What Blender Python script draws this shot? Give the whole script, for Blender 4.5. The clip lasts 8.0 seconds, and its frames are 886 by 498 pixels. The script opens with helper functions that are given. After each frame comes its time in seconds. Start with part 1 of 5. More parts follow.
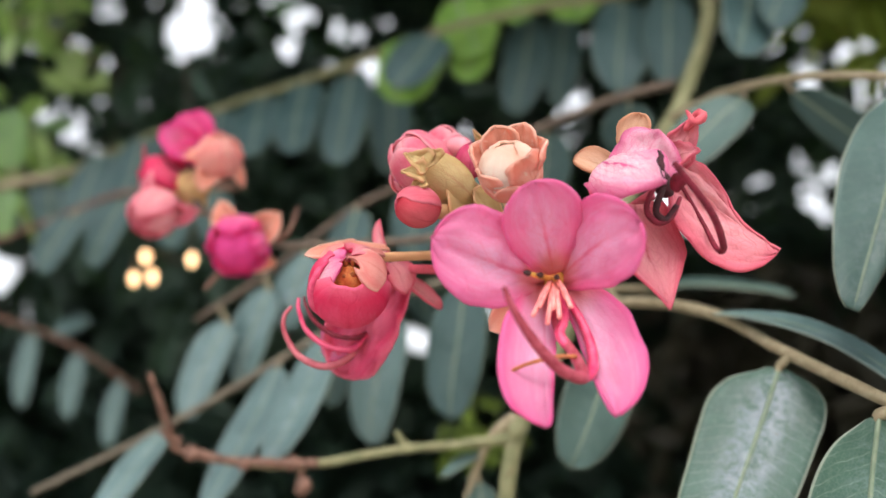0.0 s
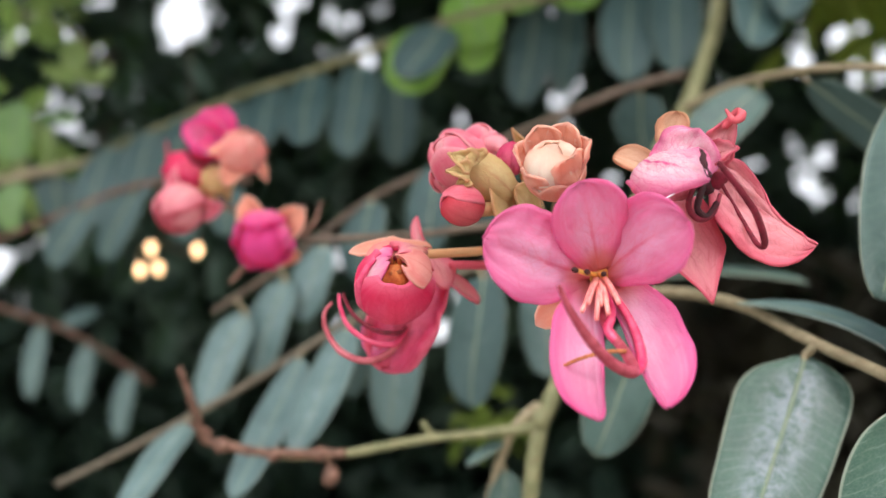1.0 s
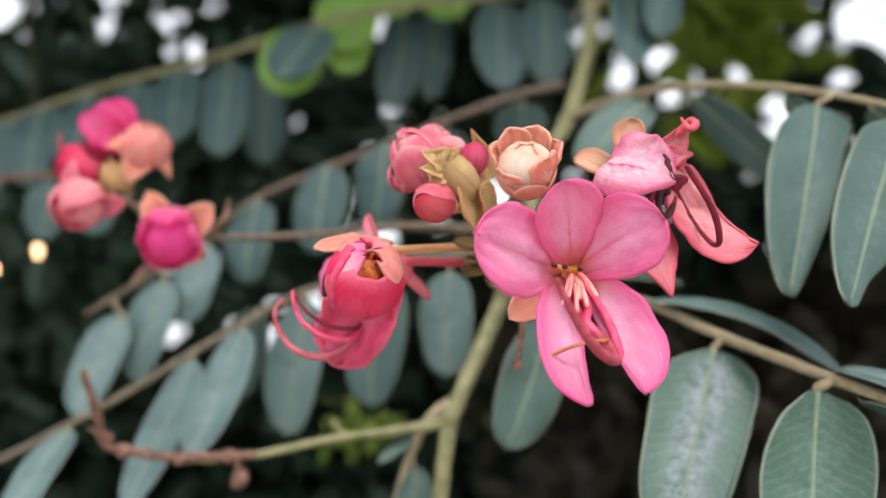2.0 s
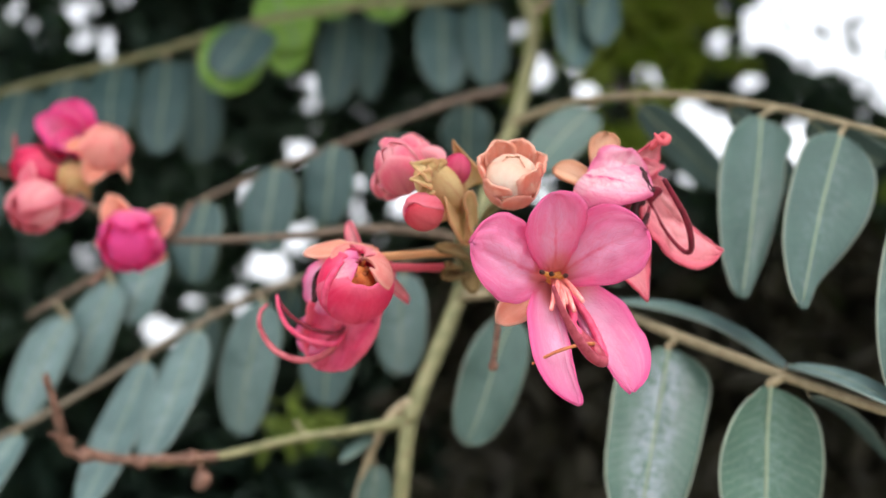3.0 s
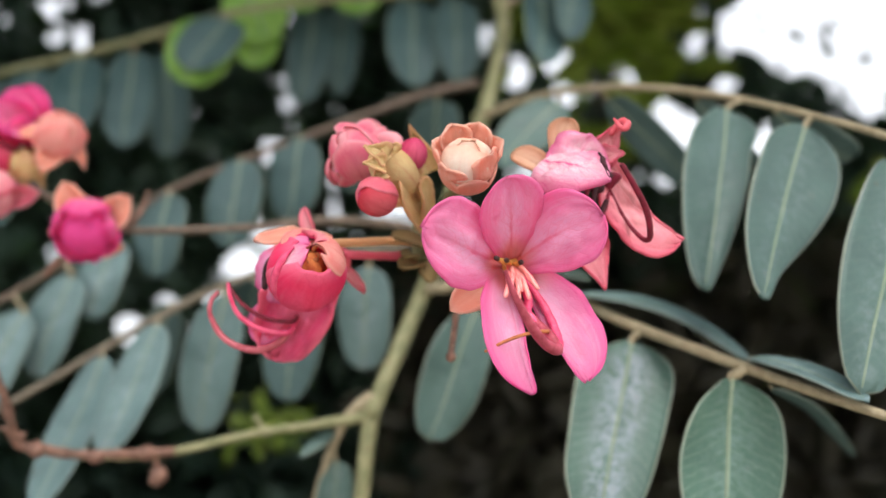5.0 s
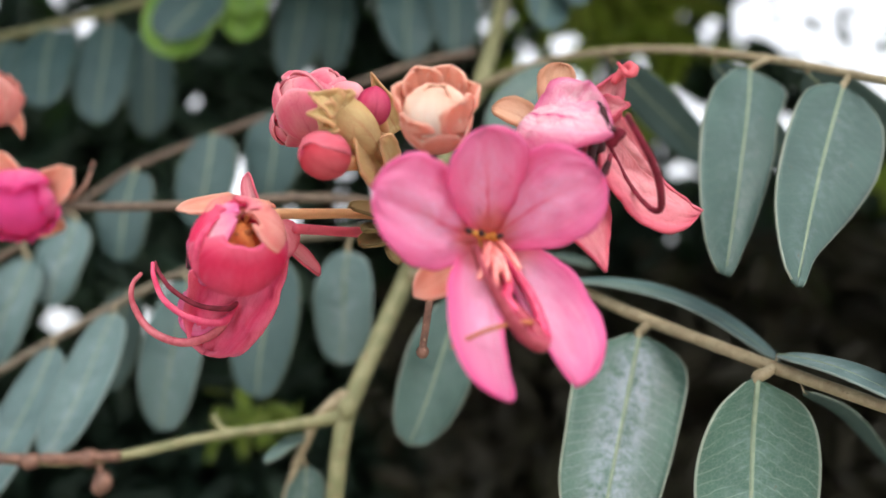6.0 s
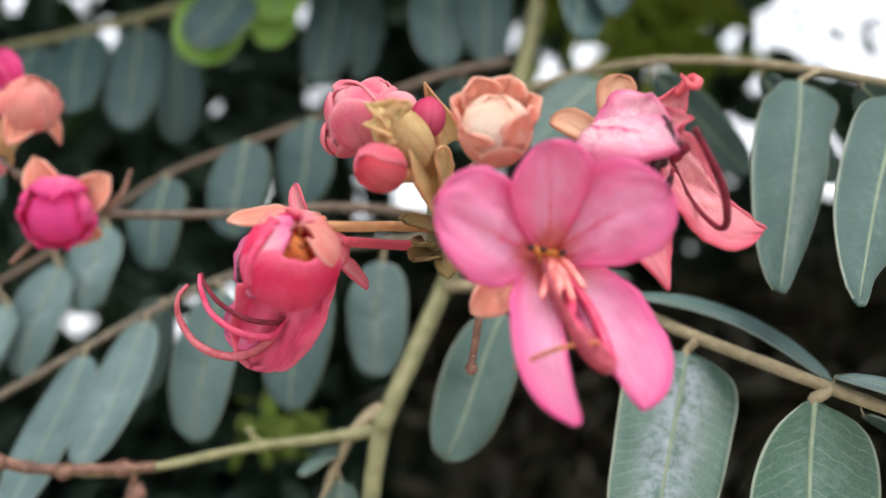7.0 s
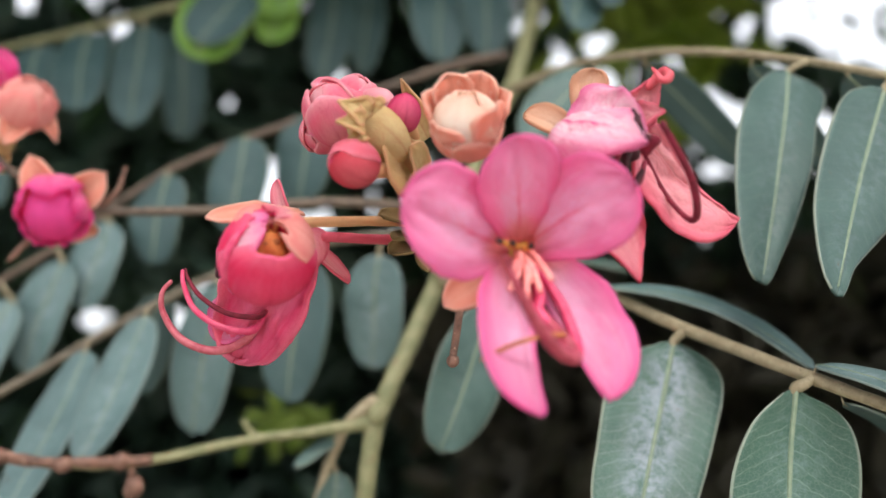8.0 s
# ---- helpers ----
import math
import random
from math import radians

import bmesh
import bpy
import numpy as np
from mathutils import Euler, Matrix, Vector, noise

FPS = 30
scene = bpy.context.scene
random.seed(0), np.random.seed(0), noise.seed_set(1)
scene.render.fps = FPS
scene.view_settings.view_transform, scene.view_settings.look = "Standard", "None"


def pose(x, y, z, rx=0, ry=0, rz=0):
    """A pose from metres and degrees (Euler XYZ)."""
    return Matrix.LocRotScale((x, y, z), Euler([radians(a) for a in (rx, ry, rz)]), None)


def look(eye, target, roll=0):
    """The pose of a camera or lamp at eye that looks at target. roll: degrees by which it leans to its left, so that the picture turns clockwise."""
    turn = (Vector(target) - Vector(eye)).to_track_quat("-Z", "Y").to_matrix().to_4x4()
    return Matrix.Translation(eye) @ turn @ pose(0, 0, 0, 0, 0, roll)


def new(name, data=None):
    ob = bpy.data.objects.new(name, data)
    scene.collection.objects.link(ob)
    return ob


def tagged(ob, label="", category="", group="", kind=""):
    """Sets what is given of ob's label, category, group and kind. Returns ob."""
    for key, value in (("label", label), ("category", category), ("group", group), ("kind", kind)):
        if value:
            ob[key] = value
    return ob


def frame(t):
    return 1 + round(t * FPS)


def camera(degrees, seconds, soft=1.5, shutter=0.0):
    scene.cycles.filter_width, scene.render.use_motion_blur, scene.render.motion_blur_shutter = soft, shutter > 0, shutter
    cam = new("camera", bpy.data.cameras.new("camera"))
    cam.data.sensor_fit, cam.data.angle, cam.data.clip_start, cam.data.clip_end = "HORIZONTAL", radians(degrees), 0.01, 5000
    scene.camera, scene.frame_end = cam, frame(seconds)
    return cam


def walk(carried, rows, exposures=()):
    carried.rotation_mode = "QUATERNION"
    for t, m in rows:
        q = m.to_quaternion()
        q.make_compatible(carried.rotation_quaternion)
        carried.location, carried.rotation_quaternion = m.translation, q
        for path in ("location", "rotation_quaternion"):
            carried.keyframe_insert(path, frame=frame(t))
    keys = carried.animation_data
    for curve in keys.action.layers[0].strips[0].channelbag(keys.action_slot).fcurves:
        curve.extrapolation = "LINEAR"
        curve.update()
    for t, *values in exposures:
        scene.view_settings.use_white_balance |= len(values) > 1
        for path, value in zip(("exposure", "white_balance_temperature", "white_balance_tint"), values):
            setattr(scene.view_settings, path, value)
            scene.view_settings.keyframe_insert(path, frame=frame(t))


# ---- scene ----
cam = camera(50.7, 8.0)
cam.data.dof.use_dof = True
cam.data.dof.focus_distance = 0.14
cam.data.dof.aperture_fstop = 12.5
PATH = [
    (0, (0.00128, 0.00278, 1.50412), (0.00104, 0.29716, 1.56191), -0.48),
    (0.5, (-0.00043, 0.00332, 1.50499), (-0.00103, 0.29804, 1.56101), -0.45),
    (1, (-0.00668, -0.00093, 1.50543), (-0.00462, 0.29432, 1.55857), -1.15),
    (1.2, (-0.01374, -0.00148, 1.50259), (-0.00411, 0.29295, 1.55933), -0.63),
    (1.5, (-0.01937, -0.00656, 1.50664), (0.00462, 0.28816, 1.55729), -2.11),
    (2, (-0.03013, -0.00209, 1.50400), (0.02806, 0.28737, 1.55712), -2.63),
    (2.2, (-0.03401, -0.00495, 1.50700), (0.03048, 0.28359, 1.55786), -3.07),
    (3.3, (-0.04563, -0.00571, 1.50498), (0.04563, 0.27567, 1.55494), -3.42),
    (3.5, (-0.04702, -0.00411, 1.50481), (0.04791, 0.27617, 1.55412), -3.47),
    (4, (-0.04738, -0.00577, 1.50234), (0.05061, 0.27312, 1.55356), -3.77),
    (4.2, (-0.04565, -0.00516, 1.50252), (0.05002, 0.27470, 1.55277), -3.59),
    (5.3, (-0.03652, 0.00039, 1.50466), (0.05455, 0.28182, 1.55469), -3.41),
    (5.5, (-0.03512, 0.00614, 1.50602), (0.05798, 0.28717, 1.55453), -3.55),
    (5.8, (-0.02937, 0.01832, 1.50455), (0.06380, 0.29931, 1.55315), -3.22),
    (6, (-0.02378, 0.02232, 1.50517), (0.06434, 0.30506, 1.55308), -3.01),
    (6.5, (-0.01897, 0.03020, 1.50793), (0.06235, 0.31528, 1.55393), -2.77),
    (6.8, (-0.02258, 0.03026, 1.50686), (0.06160, 0.31385, 1.55677), -2.71),
    (7, (-0.02787, 0.02677, 1.50697), (0.05522, 0.31058, 1.55744), -2.23),
    (7.2, (-0.03027, 0.02518, 1.50830), (0.05179, 0.30972, 1.55629), -2.27),
    (7.5, (-0.02343, 0.02545, 1.50905), (0.05117, 0.31265, 1.55319), -2.97),
    (8, (-0.02312, 0.02368, 1.50665), (0.05522, 0.30921, 1.55500), -2.59),
]
walk(cam, [(t, look(eye, target, roll)) for t, eye, target, roll in PATH], exposures=[(0, 1.55), (8, 1.55)])

# ---- world and sun: a pale overcast sky ----
world = bpy.data.worlds.new("sky")
world.use_nodes = True
scene.world = world
wn = world.node_tree.nodes
wl = world.node_tree.links
sky = wn.new("ShaderNodeTexSky")
sky.sky_type = "NISHITA"
sky.sun_disc = False
sky.sun_elevation = radians(64)
sky.sun_rotation = radians(180)
sky.air_density, sky.dust_density, sky.ozone_density = 0.7, 9.0, 0.6
pale = wn.new("ShaderNodeHueSaturation")
pale.inputs["Saturation"].default_value = 0.35
wl.new(sky.outputs[0], pale.inputs["Color"])
veil = wn.new("ShaderNodeMix")
veil.data_type = "RGBA"
veil.inputs[0].default_value = 0.55
veil.inputs[7].default_value = (5.6, 5.8, 6.1, 1)
wl.new(pale.outputs[0], veil.inputs[6])
wl.new(veil.outputs[2], wn["Background"].inputs[0])
wn["Background"].inputs[1].default_value = 0.135
sun = new("sun", bpy.data.lights.new("sun", "SUN"))
sun.data.energy, sun.data.angle, sun.data.color = 1.5, radians(28), (1.0, 0.97, 0.93)
sun.matrix_world = look((0, -0.438, 2.399), (0, 0, 1.5))


# ---- materials ----
def mat_base(name):
    m = bpy.data.materials.new(name)
    m.use_nodes = True
    return m, m.node_tree.nodes, m.node_tree.links, m.node_tree.nodes["Principled BSDF"]


class Nodes:
    """Short names for the nodes of one material."""

    def __init__(self, name):
        self.m, self.n, self.l, self.p = mat_base(name)

    def put(self, socket, value):
        if isinstance(value, bpy.types.NodeSocket):
            self.l.new(value, socket)
        elif value is not None:
            socket.default_value = value

    def math(self, op, a, b=None, c=None):
        k = self.n.new("ShaderNodeMath")
        k.operation = op
        for i, v in enumerate((a, b, c)):
            self.put(k.inputs[i], v)
        return k.outputs[0]

    def ramp(self, x, lo, hi, a=0.0, b=1.0):
        k = self.n.new("ShaderNodeMapRange")
        k.interpolation_type = "SMOOTHSTEP"
        for i, v in enumerate((x, lo, hi, a, b)):
            self.put(k.inputs[i], v)
        return k.outputs[0]

    def mix(self, f, a, b):
        k = self.n.new("ShaderNodeMix")
        k.data_type = "RGBA"
        for i, v in ((0, f), (6, a), (7, b)):
            self.put(k.inputs[i], (*v, 1) if isinstance(v, tuple) and len(v) == 3 else v)
        return k.outputs[2]

    def noise(self, scale, detail=3.0, vec=None, rough=0.6):
        k = self.n.new("ShaderNodeTexNoise")
        k.inputs["Scale"].default_value, k.inputs["Detail"].default_value, k.inputs["Roughness"].default_value = scale, detail, rough
        if vec:
            self.l.new(vec, k.inputs["Vector"])
        return k.outputs[0]

    def voronoi(self, scale, vec=None):
        k = self.n.new("ShaderNodeTexVoronoi")
        k.feature = "DISTANCE_TO_EDGE"
        k.inputs["Scale"].default_value = scale
        if vec:
            self.l.new(vec, k.inputs["Vector"])
        return k.outputs[0]

    def place(self):
        return self.n.new("ShaderNodeTexCoord").outputs["Object"]

    def uv(self):
        k = self.n.new("ShaderNodeSeparateXYZ")
        self.l.new(self.n.new("ShaderNodeTexCoord").outputs["UV"], k.inputs[0])
        return k.outputs[0], k.outputs[1]

    def join(self, x, y, z=0.0):
        k = self.n.new("ShaderNodeCombineXYZ")
        for i, v in enumerate((x, y, z)):
            self.put(k.inputs[i], v)
        return k.outputs[0]

    def rand(self):
        return self.n.new("ShaderNodeObjectInfo").outputs["Random"]

    def island(self):
        return self.n.new("ShaderNodeNewGeometry").outputs["Random Per Island"]

    def bump(self, height, strength, dist):
        k = self.n.new("ShaderNodeBump")
        k.inputs["Strength"].default_value, k.inputs["Distance"].default_value = strength, dist
        self.l.new(height, k.inputs["Height"])
        self.l.new(k.outputs[0], self.p.inputs["Normal"])
        return k.outputs[0]

    def done(self, colour, rough, thin=0.0, glow=None, spec=0.5):
        """Finish: a thin leaf or petal lets a share of the light through."""
        self.put(self.p.inputs["Base Color"], (*colour, 1) if isinstance(colour, tuple) else colour)
        self.put(self.p.inputs["Roughness"], rough)
        self.p.inputs["Specular IOR Level"].default_value = spec
        if thin:
            t, mx = self.n.new("ShaderNodeBsdfTranslucent"), self.n.new("ShaderNodeMixShader")
            self.put(t.inputs[0], glow if glow is not None else colour)
            mx.inputs[0].default_value = thin
            self.l.new(self.p.outputs[0], mx.inputs[1])
            self.l.new(t.outputs[0], mx.inputs[2])
            self.l.new(mx.outputs[0], self.n["Material Output"].inputs[0])
        return self.m


def leaf_mat(name, dark, light, bloom, vein, edge, bloomy=0.5, thin=0.12, ribs=0.30, smear=0.0, netting=0.15, count=21.0, even=False):
    k = Nodes(name)
    u, v = k.uv()
    across = k.math("ABSOLUTE", k.math("MULTIPLY_ADD", v, 2.0, -1.0))
    o = k.place()
    big = k.noise(90, 4, o)
    fine = k.noise(900, 3, o)
    base = k.mix(k.ramp(big, 0.35, 0.65), dark, light)
    base = k.mix(k.math("MULTIPLY", k.rand(), 0.45), base, light)
    # fine side veins run forwards from the midrib, with a net between them
    slant = k.math("SUBTRACT", k.math("MULTIPLY", u, count), k.math("MULTIPLY", across, 2.4))
    slant = k.math("ADD", slant, k.math("MULTIPLY", big, 2.2))
    stripe = k.math("ABSOLUTE", k.math("SUBTRACT", k.math("FRACT", slant), 0.5))
    rib = k.math("MULTIPLY", k.ramp(stripe, 0.0, 0.10, 1.0, 0.0), k.ramp(k.noise(300, 3, o), 0.35, 0.6, 0.25, 1.0))
    net = k.ramp(k.voronoi(26, k.join(k.math("MULTIPLY", u, 2.2), v)), 0.0, 0.08, 1.0, 0.0)
    lines = k.math("MAXIMUM", k.math("MULTIPLY", rib, ribs), k.math("MULTIPLY", net, netting))
    col = k.mix(lines, base, vein)
    dust = k.math("MULTIPLY", k.ramp(across, 0.05, 0.75, 1.0, 0.0), k.ramp(k.noise(420, 6, o, 0.75), 0.40 - smear, 0.66 - smear * 0.5))
    if not even:
        dust = k.math("MULTIPLY", dust, k.ramp(k.rand(), 0.2, 0.9, 0.35, 1.0))
    col = k.mix(k.math("MULTIPLY", dust, bloomy), col, bloom)
    col = k.mix(k.math("MULTIPLY", k.ramp(across, 0.0, 0.07, 1.0, 0.0), 0.55), col, vein)
    col = k.mix(k.math("MULTIPLY", k.ramp(across, 0.945, 0.985), 0.85), col, edge)
    spot = k.ramp(k.noise(420, 2, o), 0.71, 0.76)
    col = k.mix(k.math("MULTIPLY", spot, 0.55), col, (0.12, 0.085, 0.05))
    h = k.math("ADD", k.math("MULTIPLY", lines, -0.6), k.math("MULTIPLY", fine, 0.35))
    k.bump(h, 0.35, 0.0004)
    return k.done(col, k.ramp(big, 0.3, 0.7, 0.40, 0.60), thin, k.mix(0.5, col, (0.10, 0.28, 0.03)))


def petal_mat(name, deep, mid, pale, vein, veins=9.0, thin=0.3, strength=0.5, throat=None, edge=0.75):
    k = Nodes(name)
    u, v = k.uv()
    o = k.place()
    c = k.math("MULTIPLY_ADD", v, 2.0, -1.0)
    across = k.math("ABSOLUTE", c)
    soft = k.noise(160, 4, o)
    heart = k.math("MULTIPLY", k.ramp(across, 0.15, 0.92, 1.0, 0.0), k.ramp(u, 0.98, 0.45, 0.25, 1.0))
    col = k.mix(k.math("MULTIPLY", k.ramp(soft, 0.25, 0.7, 0.45, 1.0), heart), mid, pale)
    # soft lengthwise streaks; light through the fine folds is put into the colour
    streak = k.noise(1.0, 3, k.join(k.math("MULTIPLY", c, 5.5), k.math("MULTIPLY", u, 1.1)))
    col = k.mix(k.math("MULTIPLY", k.ramp(streak, 0.48, 0.72), 0.50), col, pale)
    col = k.mix(k.math("MULTIPLY", k.ramp(streak, 0.46, 0.28), 0.35), col, deep)
    col = k.mix(k.math("MULTIPLY", k.ramp(across, 0.66, 1.0), edge), col, deep)
    col = k.mix(k.math("MULTIPLY", k.ramp(u, 0.78, 1.0), edge * 0.8), col, deep)
    wob = k.math("MULTIPLY", k.math("SUBTRACT", k.noise(5.0, 3, k.join(k.math("MULTIPLY", u, 2.0), v)), 0.5), 0.30)
    fan = k.math("MULTIPLY", k.math("ADD", c, wob), k.math("SUBTRACT", veins, k.math("MULTIPLY", u, veins * 0.5)))
    line = k.math("ABSOLUTE", k.math("SUBTRACT", k.math("FRACT", fan), 0.5))
    rib = k.math("MULTIPLY", k.ramp(line, 0.0, 0.12, 1.0, 0.0), k.ramp(u, 0.1, 0.95, 0.9, 0.25))
    # side veins that leave the main vein at a slant
    slant = k.math("ADD", k.math("SUBTRACT", k.math("MULTIPLY", u, 7.0), k.math("MULTIPLY", across, 3.6)), k.math("MULTIPLY", wob, 4.0))
    side = k.math("ABSOLUTE", k.math("SUBTRACT", k.math("FRACT", slant), 0.5))
    branch_ = k.math("MULTIPLY", k.ramp(side, 0.0, 0.10, 1.0, 0.0), k.ramp(across, 0.05, 0.75, 0.8, 0.0))
    net = k.ramp(k.voronoi(11, k.join(k.math("MULTIPLY", u, 1.3), v)), 0.0, 0.05, 0.4, 0.0)
    lines = k.math("MAXIMUM", k.math("MAXIMUM", k.math("MULTIPLY", rib, 0.7), k.math("MULTIPLY", branch_, 0.75)), net)
    col = k.mix(k.math("MULTIPLY", lines, strength), col, vein)
    main = k.math("MULTIPLY", k.ramp(k.math("ADD", across, k.math("MULTIPLY", wob, 0.3)), 0.0, 0.075, 1.0, 0.0), k.ramp(u, 0.3, 1.0, 1.0, 0.0))
    col = k.mix(k.math("MULTIPLY", main, min(1.0, strength * 1.15)), col, vein)
    if throat:
        col = k.mix(k.math("MULTIPLY", k.ramp(k.math("ADD", u, k.math("MULTIPLY", across, 0.10)), 0.10, 0.34, 1.0, 0.0), 0.8), col, throat)
    blotch = k.ramp(k.noise(520, 3, o), 0.66, 0.74)
    col = k.mix(k.math("MULTIPLY", blotch, 0.22), col, vein)
    k.bump(k.math("ADD", k.math("MULTIPLY", lines, -0.8), k.math("ADD", k.math("MULTIPLY", k.noise(1200, 2, o), 0.4), k.math("MULTIPLY", soft, 0.8))), 0.5, 0.0003)
    return k.done(col, k.ramp(soft, 0.3, 0.7, 0.46, 0.66), thin, col, 0.16)


def plain_mat(name, a, b, scale=300, rough=0.6, bump=0.3, dist=0.0004, thin=0.0, spots=None):
    k = Nodes(name)
    o = k.place()
    big, fine = k.noise(scale, 4, o), k.noise(scale * 5, 3, o)
    col = k.mix(k.ramp(big, 0.32, 0.68), a, b)
    col = k.mix(k.math("MULTIPLY", k.ramp(fine, 0.5, 0.75), 0.3), col, a)
    if spots:
        col = k.mix(k.ramp(k.noise(scale * 2.3, 2, o), 0.62, 0.7), col, spots)
    k.bump(k.math("ADD", big, k.math("MULTIPLY", fine, 0.5)), bump, dist)
    return k.done(col, rough, thin)


LEAF = leaf_mat("leaf_blue_green", (0.040, 0.088, 0.078), (0.068, 0.130, 0.115), (0.32, 0.39, 0.41), (0.165, 0.225, 0.175), (0.28, 0.31, 0.25), 0.36)
LEAF_BLOOM = leaf_mat("leaf_waxy_bloom", (0.040, 0.098, 0.074), (0.070, 0.145, 0.110), (0.44, 0.48, 0.58), (0.34, 0.42, 0.40), (0.38, 0.42, 0.33), 0.62, ribs=0.28, smear=0.06, netting=0.14, even=True)
LEAF_VEINED = leaf_mat("leaf_pale_veined", (0.038, 0.098, 0.070), (0.062, 0.138, 0.100), (0.26, 0.36, 0.36), (0.34, 0.46, 0.36), (0.36, 0.42, 0.33), 0.45, ribs=0.38, netting=0.16, count=17.0)
# paler, bluer leaf copy: some bloom, and sky brightness put into the colour
LEAF_SKYLIT = leaf_mat("leaf_skylit_bloom", (0.080, 0.145, 0.148), (0.125, 0.205, 0.207), (0.38, 0.46, 0.50), (0.20, 0.28, 0.25), (0.27, 0.33, 0.30), 0.55)
# darker copy of the leaf: the shade is put into its colour
LEAF_SHADE = leaf_mat("leaf_shade_tone", (0.036, 0.080, 0.082), (0.056, 0.108, 0.110), (0.20, 0.27, 0.27), (0.11, 0.17, 0.13), (0.14, 0.18, 0.13), 0.3)
LIME_PALE = leaf_mat("leaf_pale_lime", (0.40, 0.58, 0.20), (0.54, 0.70, 0.30), (0.56, 0.70, 0.36), (0.58, 0.72, 0.36), (0.5, 0.68, 0.28), 0.3, 0.5)
LIME = leaf_mat("leaf_lime", (0.17, 0.36, 0.05), (0.28, 0.50, 0.09), (0.30, 0.5, 0.12), (0.35, 0.52, 0.15), (0.3, 0.5, 0.1), 0.2, 0.3)
MIDRIB = plain_mat("midrib", (0.19, 0.26, 0.175), (0.26, 0.32, 0.22), 500)
STALK = plain_mat("stalk_tan", (0.25, 0.20, 0.12), (0.37, 0.31, 0.20), 420, spots=(0.23, 0.18, 0.11))
STEM = plain_mat("stem_green", (0.165, 0.170, 0.078), (0.26, 0.25, 0.13), 260, spots=(0.22, 0.17, 0.09))
BROWN = plain_mat("twig_brown", (0.10, 0.05, 0.035), (0.24, 0.12, 0.085), 380, bump=0.6, spots=(0.33, 0.20, 0.14))
RACHIS_GREY = plain_mat("rachis_grey", (0.13, 0.105, 0.075), (0.21, 0.18, 0.13), 380, bump=0.4)
LEAF_GREEN = leaf_mat("leaf_soft_green", (0.11, 0.23, 0.07), (0.19, 0.34, 0.11), (0.25, 0.36, 0.15), (0.2, 0.3, 0.12), (0.2, 0.32, 0.12), 0.2, 0.25)
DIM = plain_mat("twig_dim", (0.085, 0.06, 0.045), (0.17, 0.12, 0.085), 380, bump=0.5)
BARK = plain_mat("bark", (0.06, 0.045, 0.035), (0.14, 0.11, 0.085), 30, 0.85, 0.7, 0.01)
PINK = petal_mat("petal_pink", (0.91, 0.20, 0.48), (0.93, 0.30, 0.56), (0.97, 0.62, 0.82), (0.84, 0.08, 0.22), thin=0.58, strength=0.42, throat=(0.80, 0.26, 0.22), edge=0.5)
PINK_PALE = petal_mat("petal_pale_pink", (0.90, 0.15, 0.43), (0.92, 0.31, 0.57), (0.96, 0.62, 0.80), (0.82, 0.12, 0.32), thin=0.50, strength=0.30, throat=(0.76, 0.24, 0.22), edge=0.7)
ROSE = petal_mat("petal_rose", (0.84, 0.03, 0.15), (0.90, 0.065, 0.21), (0.95, 0.20, 0.34), (0.68, 0.02, 0.12), thin=0.45, strength=0.5)
ROSE_RIM = petal_mat("petal_rose_pale_rim", (0.96, 0.30, 0.46), (0.93, 0.035, 0.17), (0.97, 0.17, 0.34), (0.70, 0.015, 0.10), veins=8.0, thin=0.50, strength=0.4)
ROSE_SOFT = petal_mat("petal_soft_rose", (0.94, 0.28, 0.40), (0.91, 0.09, 0.26), (0.96, 0.28, 0.45), (0.70, 0.03, 0.13), veins=7.0, thin=0.50, strength=0.4)
RED = petal_mat("bud_red", (0.50, 0.025, 0.05), (0.60, 0.05, 0.08), (0.72, 0.15, 0.18), (0.42, 0.02, 0.04), thin=0.2, strength=0.3)
BUD_ROSE = petal_mat("bud_rose", (0.86, 0.26, 0.33), (0.72, 0.10, 0.16), (0.84, 0.26, 0.32), (0.52, 0.03, 0.08), veins=5.0, thin=0.25, strength=0.5)
CRIMSON = petal_mat("bud_crimson", (0.46, 0.02, 0.08), (0.58, 0.04, 0.13), (0.70, 0.12, 0.22), (0.36, 0.02, 0.06), thin=0.2, strength=0.3)
BUD_PINK = petal_mat("bud_pink", (0.95, 0.54, 0.58), (0.85, 0.15, 0.27), (0.92, 0.36, 0.44), (0.70, 0.07, 0.18), thin=0.40, strength=0.4)
CORAL = petal_mat("petal_coral", (0.78, 0.13, 0.21), (0.86, 0.27, 0.34), (0.92, 0.46, 0.49), (0.56, 0.07, 0.10), 7.0, thin=0.36, strength=0.45)
BLUSH = petal_mat("petal_blush", (0.87, 0.18, 0.42), (0.92, 0.40, 0.57), (0.97, 0.80, 0.84), (0.80, 0.07, 0.30), 6.0, thin=0.42, strength=0.78)
MAGENTA = petal_mat("petal_magenta", (0.92, 0.10, 0.42), (0.93, 0.14, 0.44), (0.97, 0.40, 0.64), (0.60, 0.02, 0.16), thin=0.58)
PEACH = petal_mat("sepal_peach", (0.96, 0.64, 0.52), (0.91, 0.37, 0.27), (0.95, 0.55, 0.42), (0.76, 0.20, 0.13), 6.0, 0.42, 0.3)
CREAM = petal_mat("petal_cream", (0.95, 0.60, 0.47), (0.96, 0.75, 0.61), (0.97, 0.90, 0.80), (0.90, 0.46, 0.36), 6.0, 0.42, 0.2)
SALMON = petal_mat("fold_salmon", (0.94, 0.52, 0.45), (0.88, 0.29, 0.27), (0.92, 0.46, 0.41), (0.74, 0.18, 0.17), 6.0, 0.36, 0.35)
